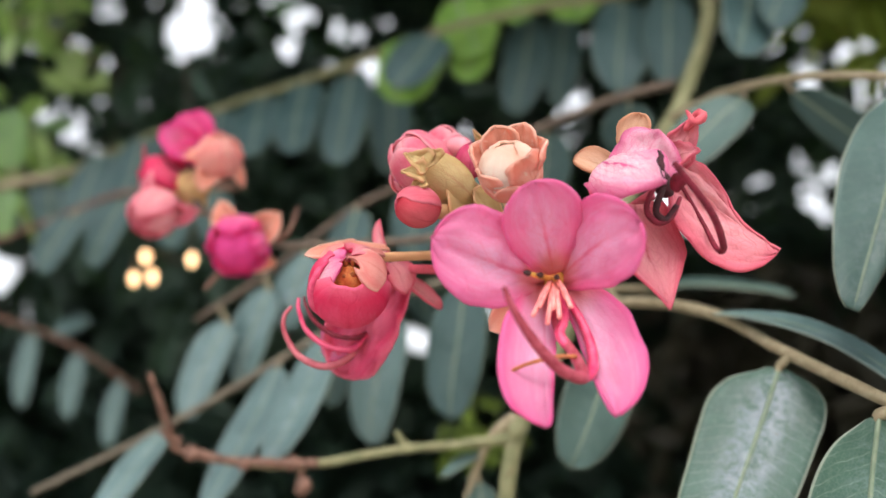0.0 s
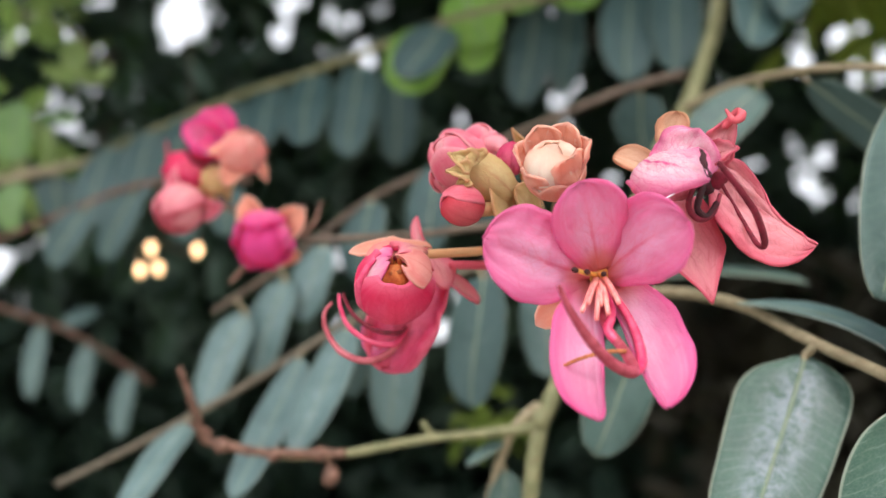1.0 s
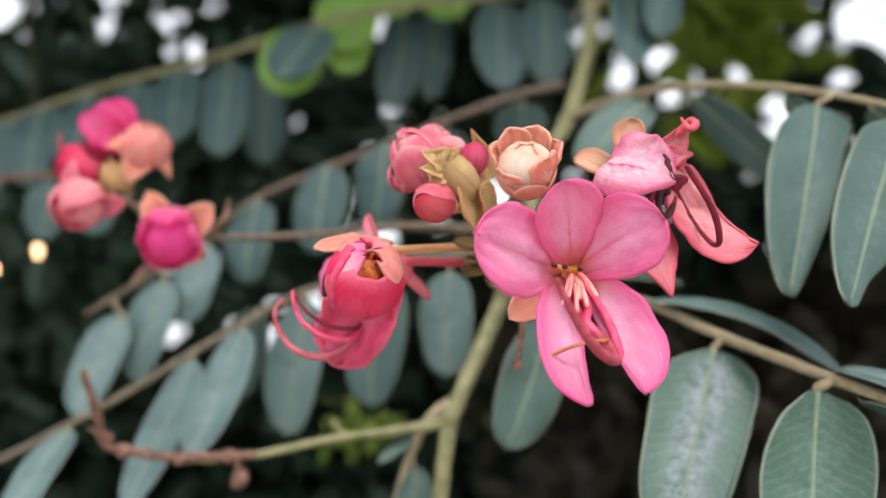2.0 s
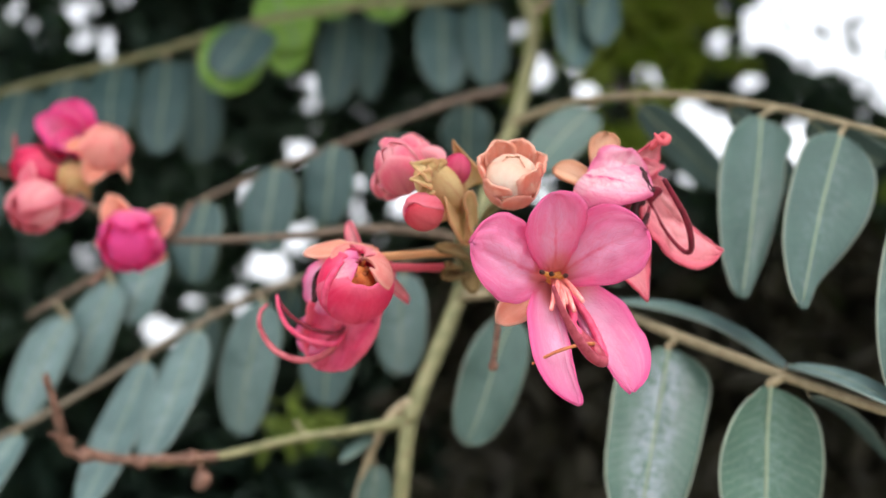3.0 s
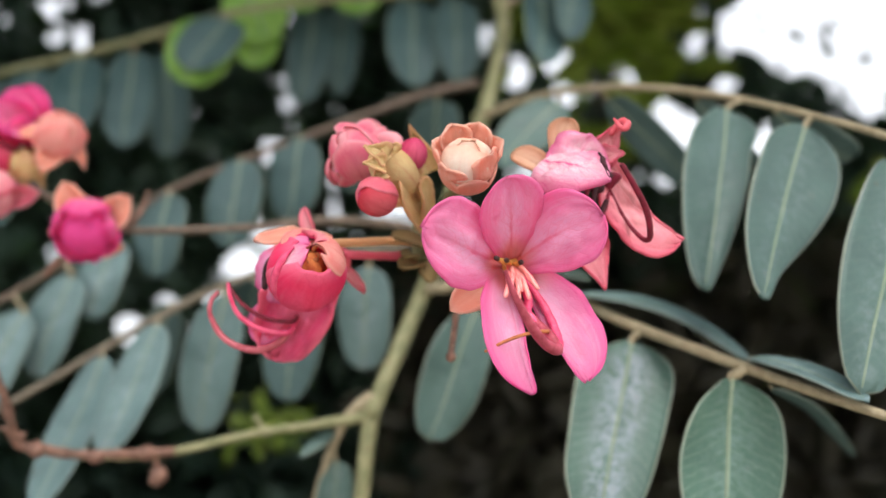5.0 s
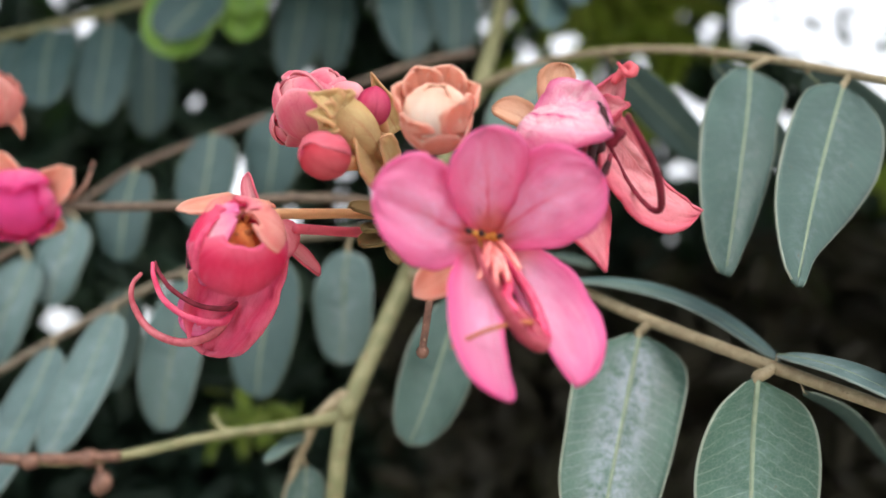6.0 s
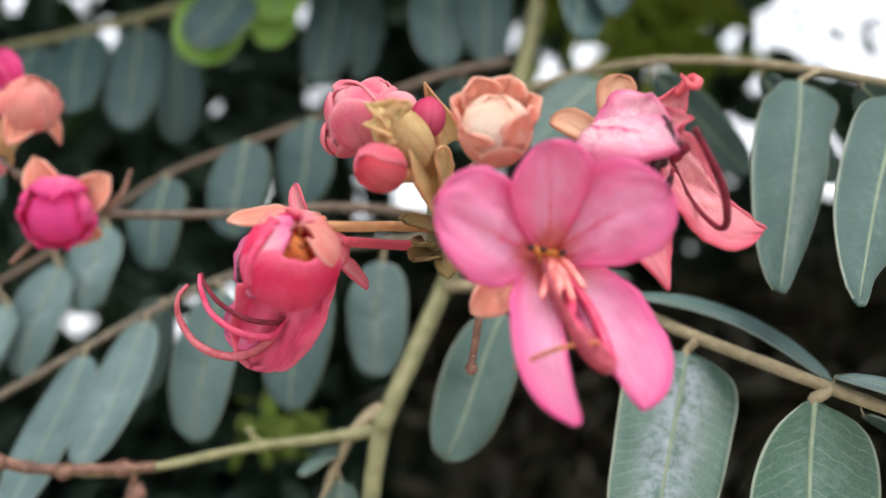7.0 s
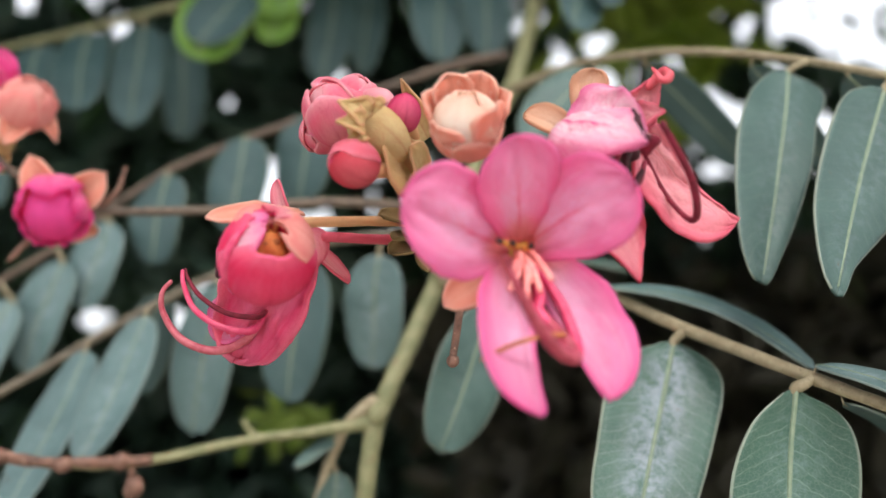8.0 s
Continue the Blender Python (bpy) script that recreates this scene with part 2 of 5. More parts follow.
SEPAL_TAN = petal_mat("sepal_tan", (0.62, 0.30, 0.18), (0.80, 0.46, 0.30), (0.88, 0.62, 0.45), (0.62, 0.26, 0.17), 6.0, 0.36, 0.5)
OLIVE = petal_mat("sepal_olive", (0.80, 0.48, 0.28), (0.67, 0.46, 0.20), (0.82, 0.67, 0.35), (0.62, 0.26, 0.14), 6.0, 0.36, 0.4)
BRACT = petal_mat("bract_dry", (0.20, 0.14, 0.06), (0.28, 0.20, 0.09), (0.38, 0.28, 0.14), (0.16, 0.09, 0.04), 6.0, 0.1, 0.4)
FILAMENT = plain_mat("filament_red", (0.28, 0.022, 0.045), (0.46, 0.07, 0.11), 700, 0.5, 0.2)
FIL_ROSE = plain_mat("filament_rose", (0.42, 0.06, 0.09), (0.58, 0.14, 0.18), 700, 0.40, 0.2)
FIL_PINK = plain_mat("filament_pink", (0.62, 0.03, 0.12), (0.76, 0.09, 0.20), 700, 0.40, 0.2)
FIL_DARK = plain_mat("filament_dark", (0.022, 0.003, 0.006), (0.060, 0.005, 0.012), 700, 0.82, 0.2)
FIL_CRIMSON = plain_mat("filament_crimson", (0.11, 0.004, 0.014), (0.22, 0.010, 0.034), 700, 0.80, 0.2)
FIL_CORAL = plain_mat("filament_coral", (0.80, 0.20, 0.20), (0.88, 0.38, 0.33), 700, 0.42, 0.2)
FIL_GOLD = plain_mat("filament_gold", (0.62, 0.28, 0.05), (0.72, 0.40, 0.10), 700, 0.45, 0.2)
ANTHER = plain_mat("anther_dark", (0.014, 0.005, 0.004), (0.04, 0.012, 0.008), 900, 0.6)
HEART_RUST = plain_mat("dry_rust", (0.58, 0.13, 0.035), (0.78, 0.30, 0.08), 800, 0.7)
CORAL_DARK = plain_mat("curled_crimson", (0.55, 0.06, 0.09), (0.70, 0.12, 0.15), 600, 0.5)
RUST = plain_mat("dry_rust", (0.34, 0.09, 0.03), (0.52, 0.18, 0.06), 800, 0.7)


# ---- shapes ----
ORIGIN = {}


def thing(name, at, label, category, group="", kind=""):
    ob = new(name)
    ob.empty_display_size = 0.01
    ob.location = at
    ORIGIN[ob.name] = Vector(at)
    return tagged(ob, label, category, group, kind)


def part(name, bm, material, parent=None, label=""):
    """One bmesh, in world places, as a mesh object with its origin amid it."""
    pts = [v.co for v in bm.verts]
    mid = sum(pts, Vector()) / len(pts)
    for p in bm.verts:
        p.co -= mid
    me = bpy.data.meshes.new(name)
    bm.normal_update()
    bm.to_mesh(me)
    bm.free()
    for f in me.polygons:
        f.use_smooth = True
    me.materials.append(material)
    ob = new(name, me)
    ORIGIN[ob.name] = mid
    if parent:
        ob.parent = parent
        ob.location = mid - ORIGIN[parent.name]
    else:
        ob.location = mid
    return tagged(ob, label)


def sheet(fn, nu, nv, thick):
    """A closed thin body on the surface fn(u, v), u and v from 0 to 1, with its UV."""
    bm = bmesh.new()
    uvl = bm.loops.layers.uv.new("UVMap")
    grid = [[Vector(fn(i / nu, j / nv)) for j in range(nv + 1)] for i in range(nu + 1)]

    def norm(i, j):
        a = grid[min(i + 1, nu)][j] - grid[max(i - 1, 0)][j]
        b = grid[i][min(j + 1, nv)] - grid[i][max(j - 1, 0)]
        n = a.cross(b)
        return n.normalized() if n.length > 1e-14 else Vector((0, 0, 0))

    sides = []
    for s in (1, -1):
        sides.append([[bm.verts.new(grid[i][j] + norm(i, j) * (thick / 2 * s)) for j in range(nv + 1)] for i in range(nu + 1)])

    def face(vs, uvs):
        try:
            f = bm.faces.new(vs)
        except ValueError:
            return
        for lp, c in zip(f.loops, uvs):
            lp[uvl].uv = c

    for i in range(nu):
        for j in range(nv):
            ij = [(i, j), (i + 1, j), (i + 1, j + 1), (i, j + 1)]
            uv = [(a / nu, b / nv) for a, b in ij]
            face([sides[0][a][b] for a, b in ij], uv)
            face([sides[1][a][b] for a, b in reversed(ij)], uv[::-1])
    edge = [(i, 0) for i in range(nu)] + [(nu, j) for j in range(nv)] + [(i, nv) for i in range(nu, 0, -1)] + [(0, j) for j in range(nv, 0, -1)]
    for (a, b), (c, d) in zip(edge, edge[1:] + edge[:1]):
        uv = [(a / nu, b / nv), (a / nu, b / nv), (c / nu, d / nv), (c / nu, d / nv)]
        face([sides[0][a][b], sides[1][a][b], sides[1][c][d], sides[0][c][d]], uv)
    return bm


def smooth_line(pts, n):
    """n + 1 places along a smooth line through pts."""
    pts = [Vector(p) for p in pts]
    ext = [2 * pts[0] - pts[1], *pts, 2 * pts[-1] - pts[-2]]
    out = []
    for i in range(n + 1):
        s = i / n * (len(pts) - 1)
        k = min(int(s), len(pts) - 2)
        t = s - k
        a, b, c, d = ext[k:k + 4]
        out.append(0.5 * (2 * b + (c - a) * t + (2 * a - 5 * b + 4 * c - d) * t * t + (3 * b - a - 3 * c + d) * t ** 3))
    return out


def tube(pts, radii, n=24, sides=8, rough=0.0, flat=1.0):
    """A round rod along pts; radii are spread evenly along it; rough: uneven girth."""
    line = smooth_line(pts, n)
    bm = bmesh.new()
    ref = Vector((0.13, 0.31, 0.94))
    rings = []
    for i, p in enumerate(line):
        d = (line[min(i + 1, n)] - line[max(i - 1, 0)]).normalized()
        a = d.cross(ref).normalized()
        b = d.cross(a)
        s = i / n * (len(radii) - 1)
        k = min(int(s), len(radii) - 2)
        r = radii[k] + (radii[k + 1] - radii[k]) * (s - k)
        ring = []
        for j in range(sides):
            w = 2 * math.pi * j / sides
            rr = r * (1 + rough * noise.noise(p * 300 + Vector((math.cos(w), math.sin(w), 0)) * 1.5))
            ring.append(bm.verts.new(p + (a * math.cos(w) + b * math.sin(w) * flat) * rr))
        rings.append(ring)
    for r0, r1 in zip(rings, rings[1:]):
        for j in range(sides):
            bm.faces.new((r0[j], r0[(j + 1) % sides], r1[(j + 1) % sides], r1[j]))
    for ring, end in ((rings[0], -1), (rings[-1], 1)):
        d = (line[-1] - line[-2]) if end > 0 else (line[0] - line[1])
        mid = sum((v.co for v in ring), Vector()) / sides
        rad = (ring[0].co - mid).length
        tip = bm.verts.new(mid + d.normalized() * rad * 0.6)
        for j in range(sides):
            vs = (ring[j], ring[(j + 1) % sides], tip)
            bm.faces.new(vs if end > 0 else vs[::-1])
    return bm


def blob(centre, axis, length, radius, point=0.0, n=10, sides=10, lumps=0.0):
    """A rounded body along axis; point narrows its far end."""
    axis = Vector(axis).normalized()
    a = axis.cross(Vector((0.3, 0.8, 0.5))).normalized()
    b = axis.cross(a)
    bm = bmesh.new()
    c = Vector(centre)
    rings = []
    for i in range(1, n):
        t = math.pi * i / n
        r = radius * math.sin(t) * (1 - point * (0.5 - 0.5 * math.cos(t)))
        h = -math.cos(t) * length / 2
        ring = []
        for j in range(sides):
            w = 2 * math.pi * j / sides
            d = a * math.cos(w) + b * math.sin(w)
            ring.append(bm.verts.new(c + axis * h + d * r * (1 + lumps * noise.noise(d * 2 + c * 400 + axis * h * 300))))
        rings.append(ring)
    lo, hi = bm.verts.new(c - axis * length / 2), bm.verts.new(c + axis * length / 2)
    for r0, r1 in zip(rings, rings[1:]):
        for j in range(sides):
            bm.faces.new((r0[j], r0[(j + 1) % sides], r1[(j + 1) % sides], r1[j]))
    for j in range(sides):
        bm.faces.new((lo, rings[0][(j + 1) % sides], rings[0][j]))
        bm.faces.new((hi, rings[-1][j], rings[-1][(j + 1) % sides]))
    return bm


def basis(base, tip, face):
    base, tip = Vector(base), Vector(tip)
    ax = tip - base
    d = ax.normalized()
    f = Vector(face)
    f = (f - d * f.dot(d)).normalized()
    return base, ax, f, d.cross(f)


def oblong(u, base=1.75):
    blunt = base if u ** 0.93 < 0.5 else 2.6
    return max(0.0, 1 - abs(2 * u ** 0.93 - 1) ** blunt) ** (1 / 2.1)


def along(stations, u):
    """A smooth value at u between stations (place, value) in order, steep at both ends."""
    xs, ys = zip(*stations)
    last = len(xs) - 2
    i = next((i for i in range(last + 1) if u <= xs[i + 1]), last)
    h = xs[i + 1] - xs[i]
    slope = (ys[i + 1] - ys[i]) / h
    m0 = (ys[i + 1] - ys[i - 1]) / (xs[i + 1] - xs[i - 1]) if i else 2.2 * slope
    m1 = (ys[i + 2] - ys[i]) / (xs[i + 2] - xs[i]) if i < last else 2.2 * slope
    k = min(1.0, (u - xs[i]) / h)
    k2, k3 = k * k, k * k * k
    return max(0.0, ys[i] * (2 * k3 - 3 * k2 + 1) + ys[i + 1] * (3 * k2 - 2 * k3) + h * (m0 * (k3 - 2 * k2 + k) + m1 * (k3 - k2)))


def leaflet(parent, base, tip, width, face, material=None, fold=0.10, curl=0.04, twist=0.0, seed=0, joint=None, fine=True, taper=0.12, sweep=0.0, oblique=0.35, wave=0.05, sides=None, stout=1.0):
    """An oblong leaflet with its raised midrib, its small point and its stalk; sides: half widths along its two edges."""
    material = material or LEAF
    b, ax, f, s = basis(base, tip, face)
    ln = ax.length

    def at(u, w, lift=0.0):
        if sides:
            half = width / 2 * along(sides[0 if w > 0 else 1], u)
        else:
            half = width / 2 * oblong(u, 1.9 - oblique if w > 0 else 1.9 + 2.2 * oblique) * (1.0 + taper * (0.45 - u))
        tw = twist * u
        sd = s * math.cos(tw) + f * math.sin(tw)
        up = f * math.cos(tw) - s * math.sin(tw)
        ripple = 0.018 * width * math.sin(u * 9 + seed) * w * w + 0.03 * width * noise.noise(Vector((u * 3, w * 1.5, seed * 3.1)))
        bend = curl * ln * math.sin(math.pi * u)
        skew = wave * (width / 2 * math.sin(math.pi * u) if sides else half) * math.sin(u * 7 * (0.7 if wave < 0.1 else 1.0) + seed * 1.7)
        return b + ax * u + sd * (w * half + skew + sweep * width * math.sin(math.pi * u)) + up * (fold * abs(w) ** 1.4 * half + bend + ripple + lift)

    n = (40, 14) if sides else (26, 10) if fine else (12, 6)
    ob = part("leaflet", sheet(lambda u, v: at(u, 2 * v - 1), n[0], n[1], 0.0004), material, parent)
    r = 0.024 * width
    part("midrib", tube([at(u, 0, 0.0002) for u in (0.0, 0.25, 0.5, 0.75, 0.97)], [r, r * 0.8, r * 0.45], 12, 5), MIDRIB, ob, "pale raised midrib")
    if joint is not None:
        j = Vector(joint)
        mid = (j + b) / 2 + (b - j).length * 0.12 * stout * f
        part("stalk", tube([j, mid, b, b + ax * 0.03], [r * 1.5 * stout, r * 1.3 * stout, r * 1.5 * stout, r], 8, 6, 0.2), STALK, ob, "short tan leaf stalk")
    return ob


def compound_leaf(label, line, radii, leaves, rachis_material=None, width=0.02, face=(-0.15, -1, 0.1), material=None, group="cassia leaves", fine=True):
    """A feather leaf: one rachis and its leaflets (base, tip, width, and more)."""
    top = thing("compound_leaf", line[0], label, "leaf", group)
    part("rachis", tube(line, radii, 36, 8, 0.12), rachis_material or STALK, top, "ridged rachis")
    for i, (b, t, w, *more) in enumerate(leaves):
        opt = dict(more[0]) if more else {}
        pts = smooth_line(line, 60)
        near = min(pts, key=lambda p: (p - Vector(b)).length)
        fc = opt.pop("face", face)
        mt = opt.pop("material", material)
        leaflet(top, b, t, w, fc, mt, seed=i * 1.37 + len(label), joint=near, fine=fine, **opt)
    return top


def petal_shape(u, broad=0.62, claw=0.16, point=False):
    """Half width along a petal: a narrow claw, broad beyond the middle, a round end."""
    k = u ** 0.9
    if point == 3 and k >= broad:
        return max(0.0, 1 - ((k - broad) / (1 - broad)) ** 1.15)
    return (claw + (1 - claw) * math.sin(min(1.0, k / broad) * math.pi / 2) ** 1.3) if k < broad else (max(0.0, 1 - ((k - broad) / (1 - broad)) ** (1.7 if point == 2 else 2.0)) ** (0.85 if point == 2 else 0.62) if point else max(0.0, 1 - ((k - broad) / (1 - broad)) ** 2.4) ** 0.5)


def petal(name, parent, base, tip, width, face, material, cup=0.25, arch=0.0, tipcurl=0.0, ruffle=0.03, seed=0.0, broad=0.62, claw=0.16, n=(18, 12), thick=0.00035, label="", side_curl=0.0, jag=0.0, sweep=0.0, point=False, sides=None):
    b, ax, f, s = basis(base, tip, face)
    ln = ax.length
    out = Vector(face).normalized()

    def at(u, v):
        w = 2 * v - 1
        if u > 0.7:
            # rows crowd towards the tip, so that its outline is round
            k = (u - 0.7) / 0.3
            u = 0.7 + 0.3 * (k + 0.65 * (k - k * k))
        shape = along(sides[0 if w > 0 else 1], u) if sides else petal_shape(u, broad, claw, point)
        half = width / 2 * shape
        rise = cup * width * (w * w) * shape
        lift = arch * ln * math.sin(math.pi * u) + tipcurl * ln * max(0.0, u - 0.55) ** 2 * 4
        rise += ruffle * width * (noise.noise(Vector((u * 3.2, w * 2.2, seed))) + 0.5 * noise.noise(Vector((u * 9, w * 6, seed + 4))))
        rise += side_curl * width * w * u
        j = 1 - jag * u * u * abs(noise.noise(Vector((w * 5, 0.3, seed * 2 + 1))))
        return b + ax * (u * j) + s * (w * half * (1 + ruffle * noise.noise(Vector((u * 5, seed, w)))) + sweep * width * math.sin(math.pi * min(1.0, u ** 0.9))) + f * rise + out * lift

    return part(name, sheet(at, n[0], n[1], thick), material, parent, label)


def shell(name, parent, centre, axis, length, radius, turn, spread, material, top=0.86, start=0.04, seed=0.0, grow=1.0, label="", flare=0.0, scallop=0.0, n=(14, 10), toward=(0, -1, 0), blunt=0.80, rounded=0.16, ruffle=0.03, thick=0.0003):
    """A cupped petal that wraps part of a bud: turn is its heading round the axis, from the side that faces toward."""
    ax = Vector(axis).normalized()
    t = Vector(toward)
    e1 = (t - ax * t.dot(ax)).normalized()
    e2 = ax.cross(e1)
    c = Vector(centre)

    def at(u, v):
        w = 2 * v - 1
        taper = math.sin(math.pi * min(1.0, 0.12 + blunt * u)) ** 0.5
        edge = top * (1 - rounded * w * w + scallop * math.cos(w * 5.0 + seed))
        th = math.pi * (start + (edge - start) * u)
        phi = radians(turn) + radians(spread) * w * taper
        r = radius * grow * (math.sin(th) + flare * u ** 3) * (1 + 0.025 * noise.noise(Vector((u * 2, w * 1.5, seed))) + ruffle * u * u * noise.noise(Vector((u * 4.0, w * 3.5, seed * 1.3 + 2))))
        return c - ax * (math.cos(th) * length / 2 * grow) + (e1 * math.cos(phi) + e2 * math.sin(phi)) * r

    return part(name, sheet(at, n[0], n[1], thick), material, parent, label)


# ---- the stem and its branches ----
STEM_LINE = [(0.62, 0.62, 2.42), (0.24, 0.47, 1.92), (0.120, 0.362, 1.712), (0.1001, 0.3275, 1.6524), (0.0788, 0.3013, 1.6072), (0.0665, 0.2874, 1.5907), (0.0478, 0.2662, 1.5560), (0.0382, 0.2516, 1.5382), (0.0290, 0.2469, 1.5218), (0.0190, 0.2439, 1.5022), (0.0155, 0.2452, 1.4813), (0.0117, 0.2547, 1.4561), (0.0033, 0.2860, 1.4051)]
branch = thing("branch", STEM_LINE[0], "olive-green smooth main stem with side twigs, arching down behind the flowers", "branch")
part("stem", tube(STEM_LINE, [0.006, 0.0045, 0.0034, 0.0029, 0.0026, 0.0024, 0.0023, 0.0023, 0.0023, 0.0022, 0.0021, 0.0020, 0.0019], 90, 10, 0.1), STEM, branch)
for p, r in (((0.0191, 0.2423, 1.5048), 0.0024), ((0.0773, 0.2997, 1.6051), 0.0031), ((0.0386, 0.2499, 1.5388), 0.0029)):
    part("node", blob(p, (0.3, 0.2, 1), r * 2.6, r, 0.0, 8, 10, 0.25), STEM, branch, "swollen stem node")
twig = part("twig", tube([(0.0197, 0.2437, 1.5029), (0.0055, 0.2461, 1.5012), (-0.0111, 0.2484, 1.4999), (-0.0337, 0.2492, 1.4964), (-0.0514, 0.2480, 1.4970), (-0.0631, 0.2475, 1.4994), (-0.0676, 0.2472, 1.5011), (-0.0690, 0.2416, 1.5082), (-0.0714, 0.2353, 1.5186)], [0.0017, 0.0012, 0.0011, 0.0011, 0.0011, 0.0010, 0.0010, 0.0009, 0.0006], 60, 8, 0.35), STEM, branch, "bare twig, green at its base and brown at its dry end")
part("dry_end", tube([(-0.0316, 0.2483, 1.4967), (-0.0514, 0.2475, 1.4973), (-0.0631, 0.2470, 1.4997), (-0.0675, 0.2466, 1.5013), (-0.0690, 0.2410, 1.5084), (-0.0713, 0.2347, 1.5189)], [0.0011, 0.0013, 0.0012, 0.0013, 0.0012, 0.0007], 44, 8, 0.7), BROWN, twig, "brown withered end of the twig")
part("spur", tube([(-0.0074, 0.2484, 1.5000), (-0.0096, 0.2481, 1.5016), (-0.0111, 0.2475, 1.5043)], [0.0011, 0.0009, 0.0008], 8, 7, 0.3), STEM, twig)
part("spur", tube([(-0.0662, 0.2458, 1.5026), (-0.0693, 0.2445, 1.5042), (-0.0715, 0.2442, 1.5054)], [0.0011, 0.0009, 0.0004], 8, 7, 0.3), BROWN, twig)
part("spur", tube([(-0.0358, 0.2492, 1.4963), (-0.0357, 0.2493, 1.4933)], [0.0009, 0.0007], 6, 7, 0.3), BROWN, twig)
part("dried_bud", blob((-0.0354, 0.2498, 1.4910), (0.25, 0, 1), 0.0058, 0.0024, 0.2, 8, 9, 0.6), BROWN, twig, "shrivelled pinkish brown bud")
for i, p in enumerate(((-0.0498, 0.2470, 1.4969), (-0.0633, 0.2465, 1.4994), (-0.0379, 0.2481, 1.4967))):
    part("bud_scar", blob(p, (1, 0, 0.5), 0.0042, 0.0022, 0.1, 6, 8, 0.4), BROWN, twig)

# a small drooping shoot beside the stem
shoot = thing("side_shoot", (0.0188, 0.2431, 1.5082), "small tan shoot with one young leaflet beside the stem", "shoot")
part("shoot_stem", tube([(0.0191, 0.2433, 1.5074), (0.0133, 0.2457, 1.5033), (0.0094, 0.2494, 1.4952), (0.0065, 0.2534, 1.4863), (0.0044, 0.2560, 1.4788)], [0.0022, 0.0013, 0.0011, 0.001, 0.0009], 24, 7, 0.3), STALK, shoot)
leaflet(shoot, (0.0104, 0.2503, 1.4914), (0.0100, 0.2570, 1.4692), 0.0100, (-0.3, -1, 0.1), LEAF, seed=3.0, joint=(0.0094, 0.2494, 1.4952))
leaflet(shoot, (0.0103, 0.2487, 1.4989), (0.0002, 0.2468, 1.4933), 0.0042, (-0.2, -0.6, 0.8), LEAF, seed=4.0, joint=(0.0120, 0.2470, 1.5019))

# ---- the feather leaves, near ones first ----
compound_leaf("blue-green feather leaf with large pale-veined leaflets, close below the flowers",
    [(0.0377, 0.2478, 1.5369), (0.0549, 0.2407, 1.5364), (0.0623, 0.2105, 1.5292), (0.0679, 0.1871, 1.5193), (0.0741, 0.1587, 1.5086), (0.0799, 0.1408, 1.5015), (0.0855, 0.1286, 1.4963)], [0.0016, 0.0014, 0.0013, 0.0012, 0.0011, 0.0010, 0.0008],
    [((0.0666, 0.1862, 1.5162), (0.0418, 0.1625, 1.4760), 0.0186, dict(material=LEAF_BLOOM, curl=-0.03, fold=0.06, face=(-0.15, -1, 0.55), stout=1.5, wave=0.02,
        sides=([(0, 0), (0.05, 0.40), (0.12, 0.86), (0.22, 1.12), (0.35, 1.12), (0.5, 1.04), (0.7, 0.92), (0.85, 0.66), (0.95, 0.34), (1, 0)], [(0, 0), (0.03, 0.60), (0.08, 0.98), (0.16, 1.12), (0.3, 1.10), (0.5, 1.04), (0.7, 0.90), (0.85, 0.65), (0.95, 0.33), (1, 0)]))),
     ((0.0717, 0.1572, 1.5062), (0.0643, 0.1556, 1.4702), 0.0202, dict(material=LEAF_VEINED, curl=-0.02, fold=0.05, face=(-0.1, -1, 0.55), stout=1.5, wave=0.02,
        sides=([(0, 0), (0.05, 0.28), (0.17, 0.66), (0.35, 0.88), (0.56, 0.92), (0.75, 0.78), (0.9, 0.45), (1, 0)], [(0, 0), (0.03, 0.26), (0.06, 0.62), (0.14, 0.94), (0.29, 1.12), (0.47, 1.15), (0.62, 1.05), (0.8, 0.8), (0.93, 0.42), (1, 0)]))),
     ((0.0594, 0.2045, 1.5288), (0.0871, 0.1718, 1.5093), 0.0088, dict(face=(-0.1, -0.28, 1.0), fold=0.1, curl=0.10, material=LEAF_SKYLIT)),
     ((0.0756, 0.1564, 1.5097), (0.0802, 0.1308, 1.5003), 0.0070, dict(face=(-0.1, -0.22, 1.0), curl=0.05, material=LEAF_SKYLIT)),
     ((0.0769, 0.1526, 1.5036), (0.1327, 0.1974, 1.4852), 0.0034, dict(face=(-0.3, -0.18, 1.0), material=LEAF_SHADE))], width=0.022)
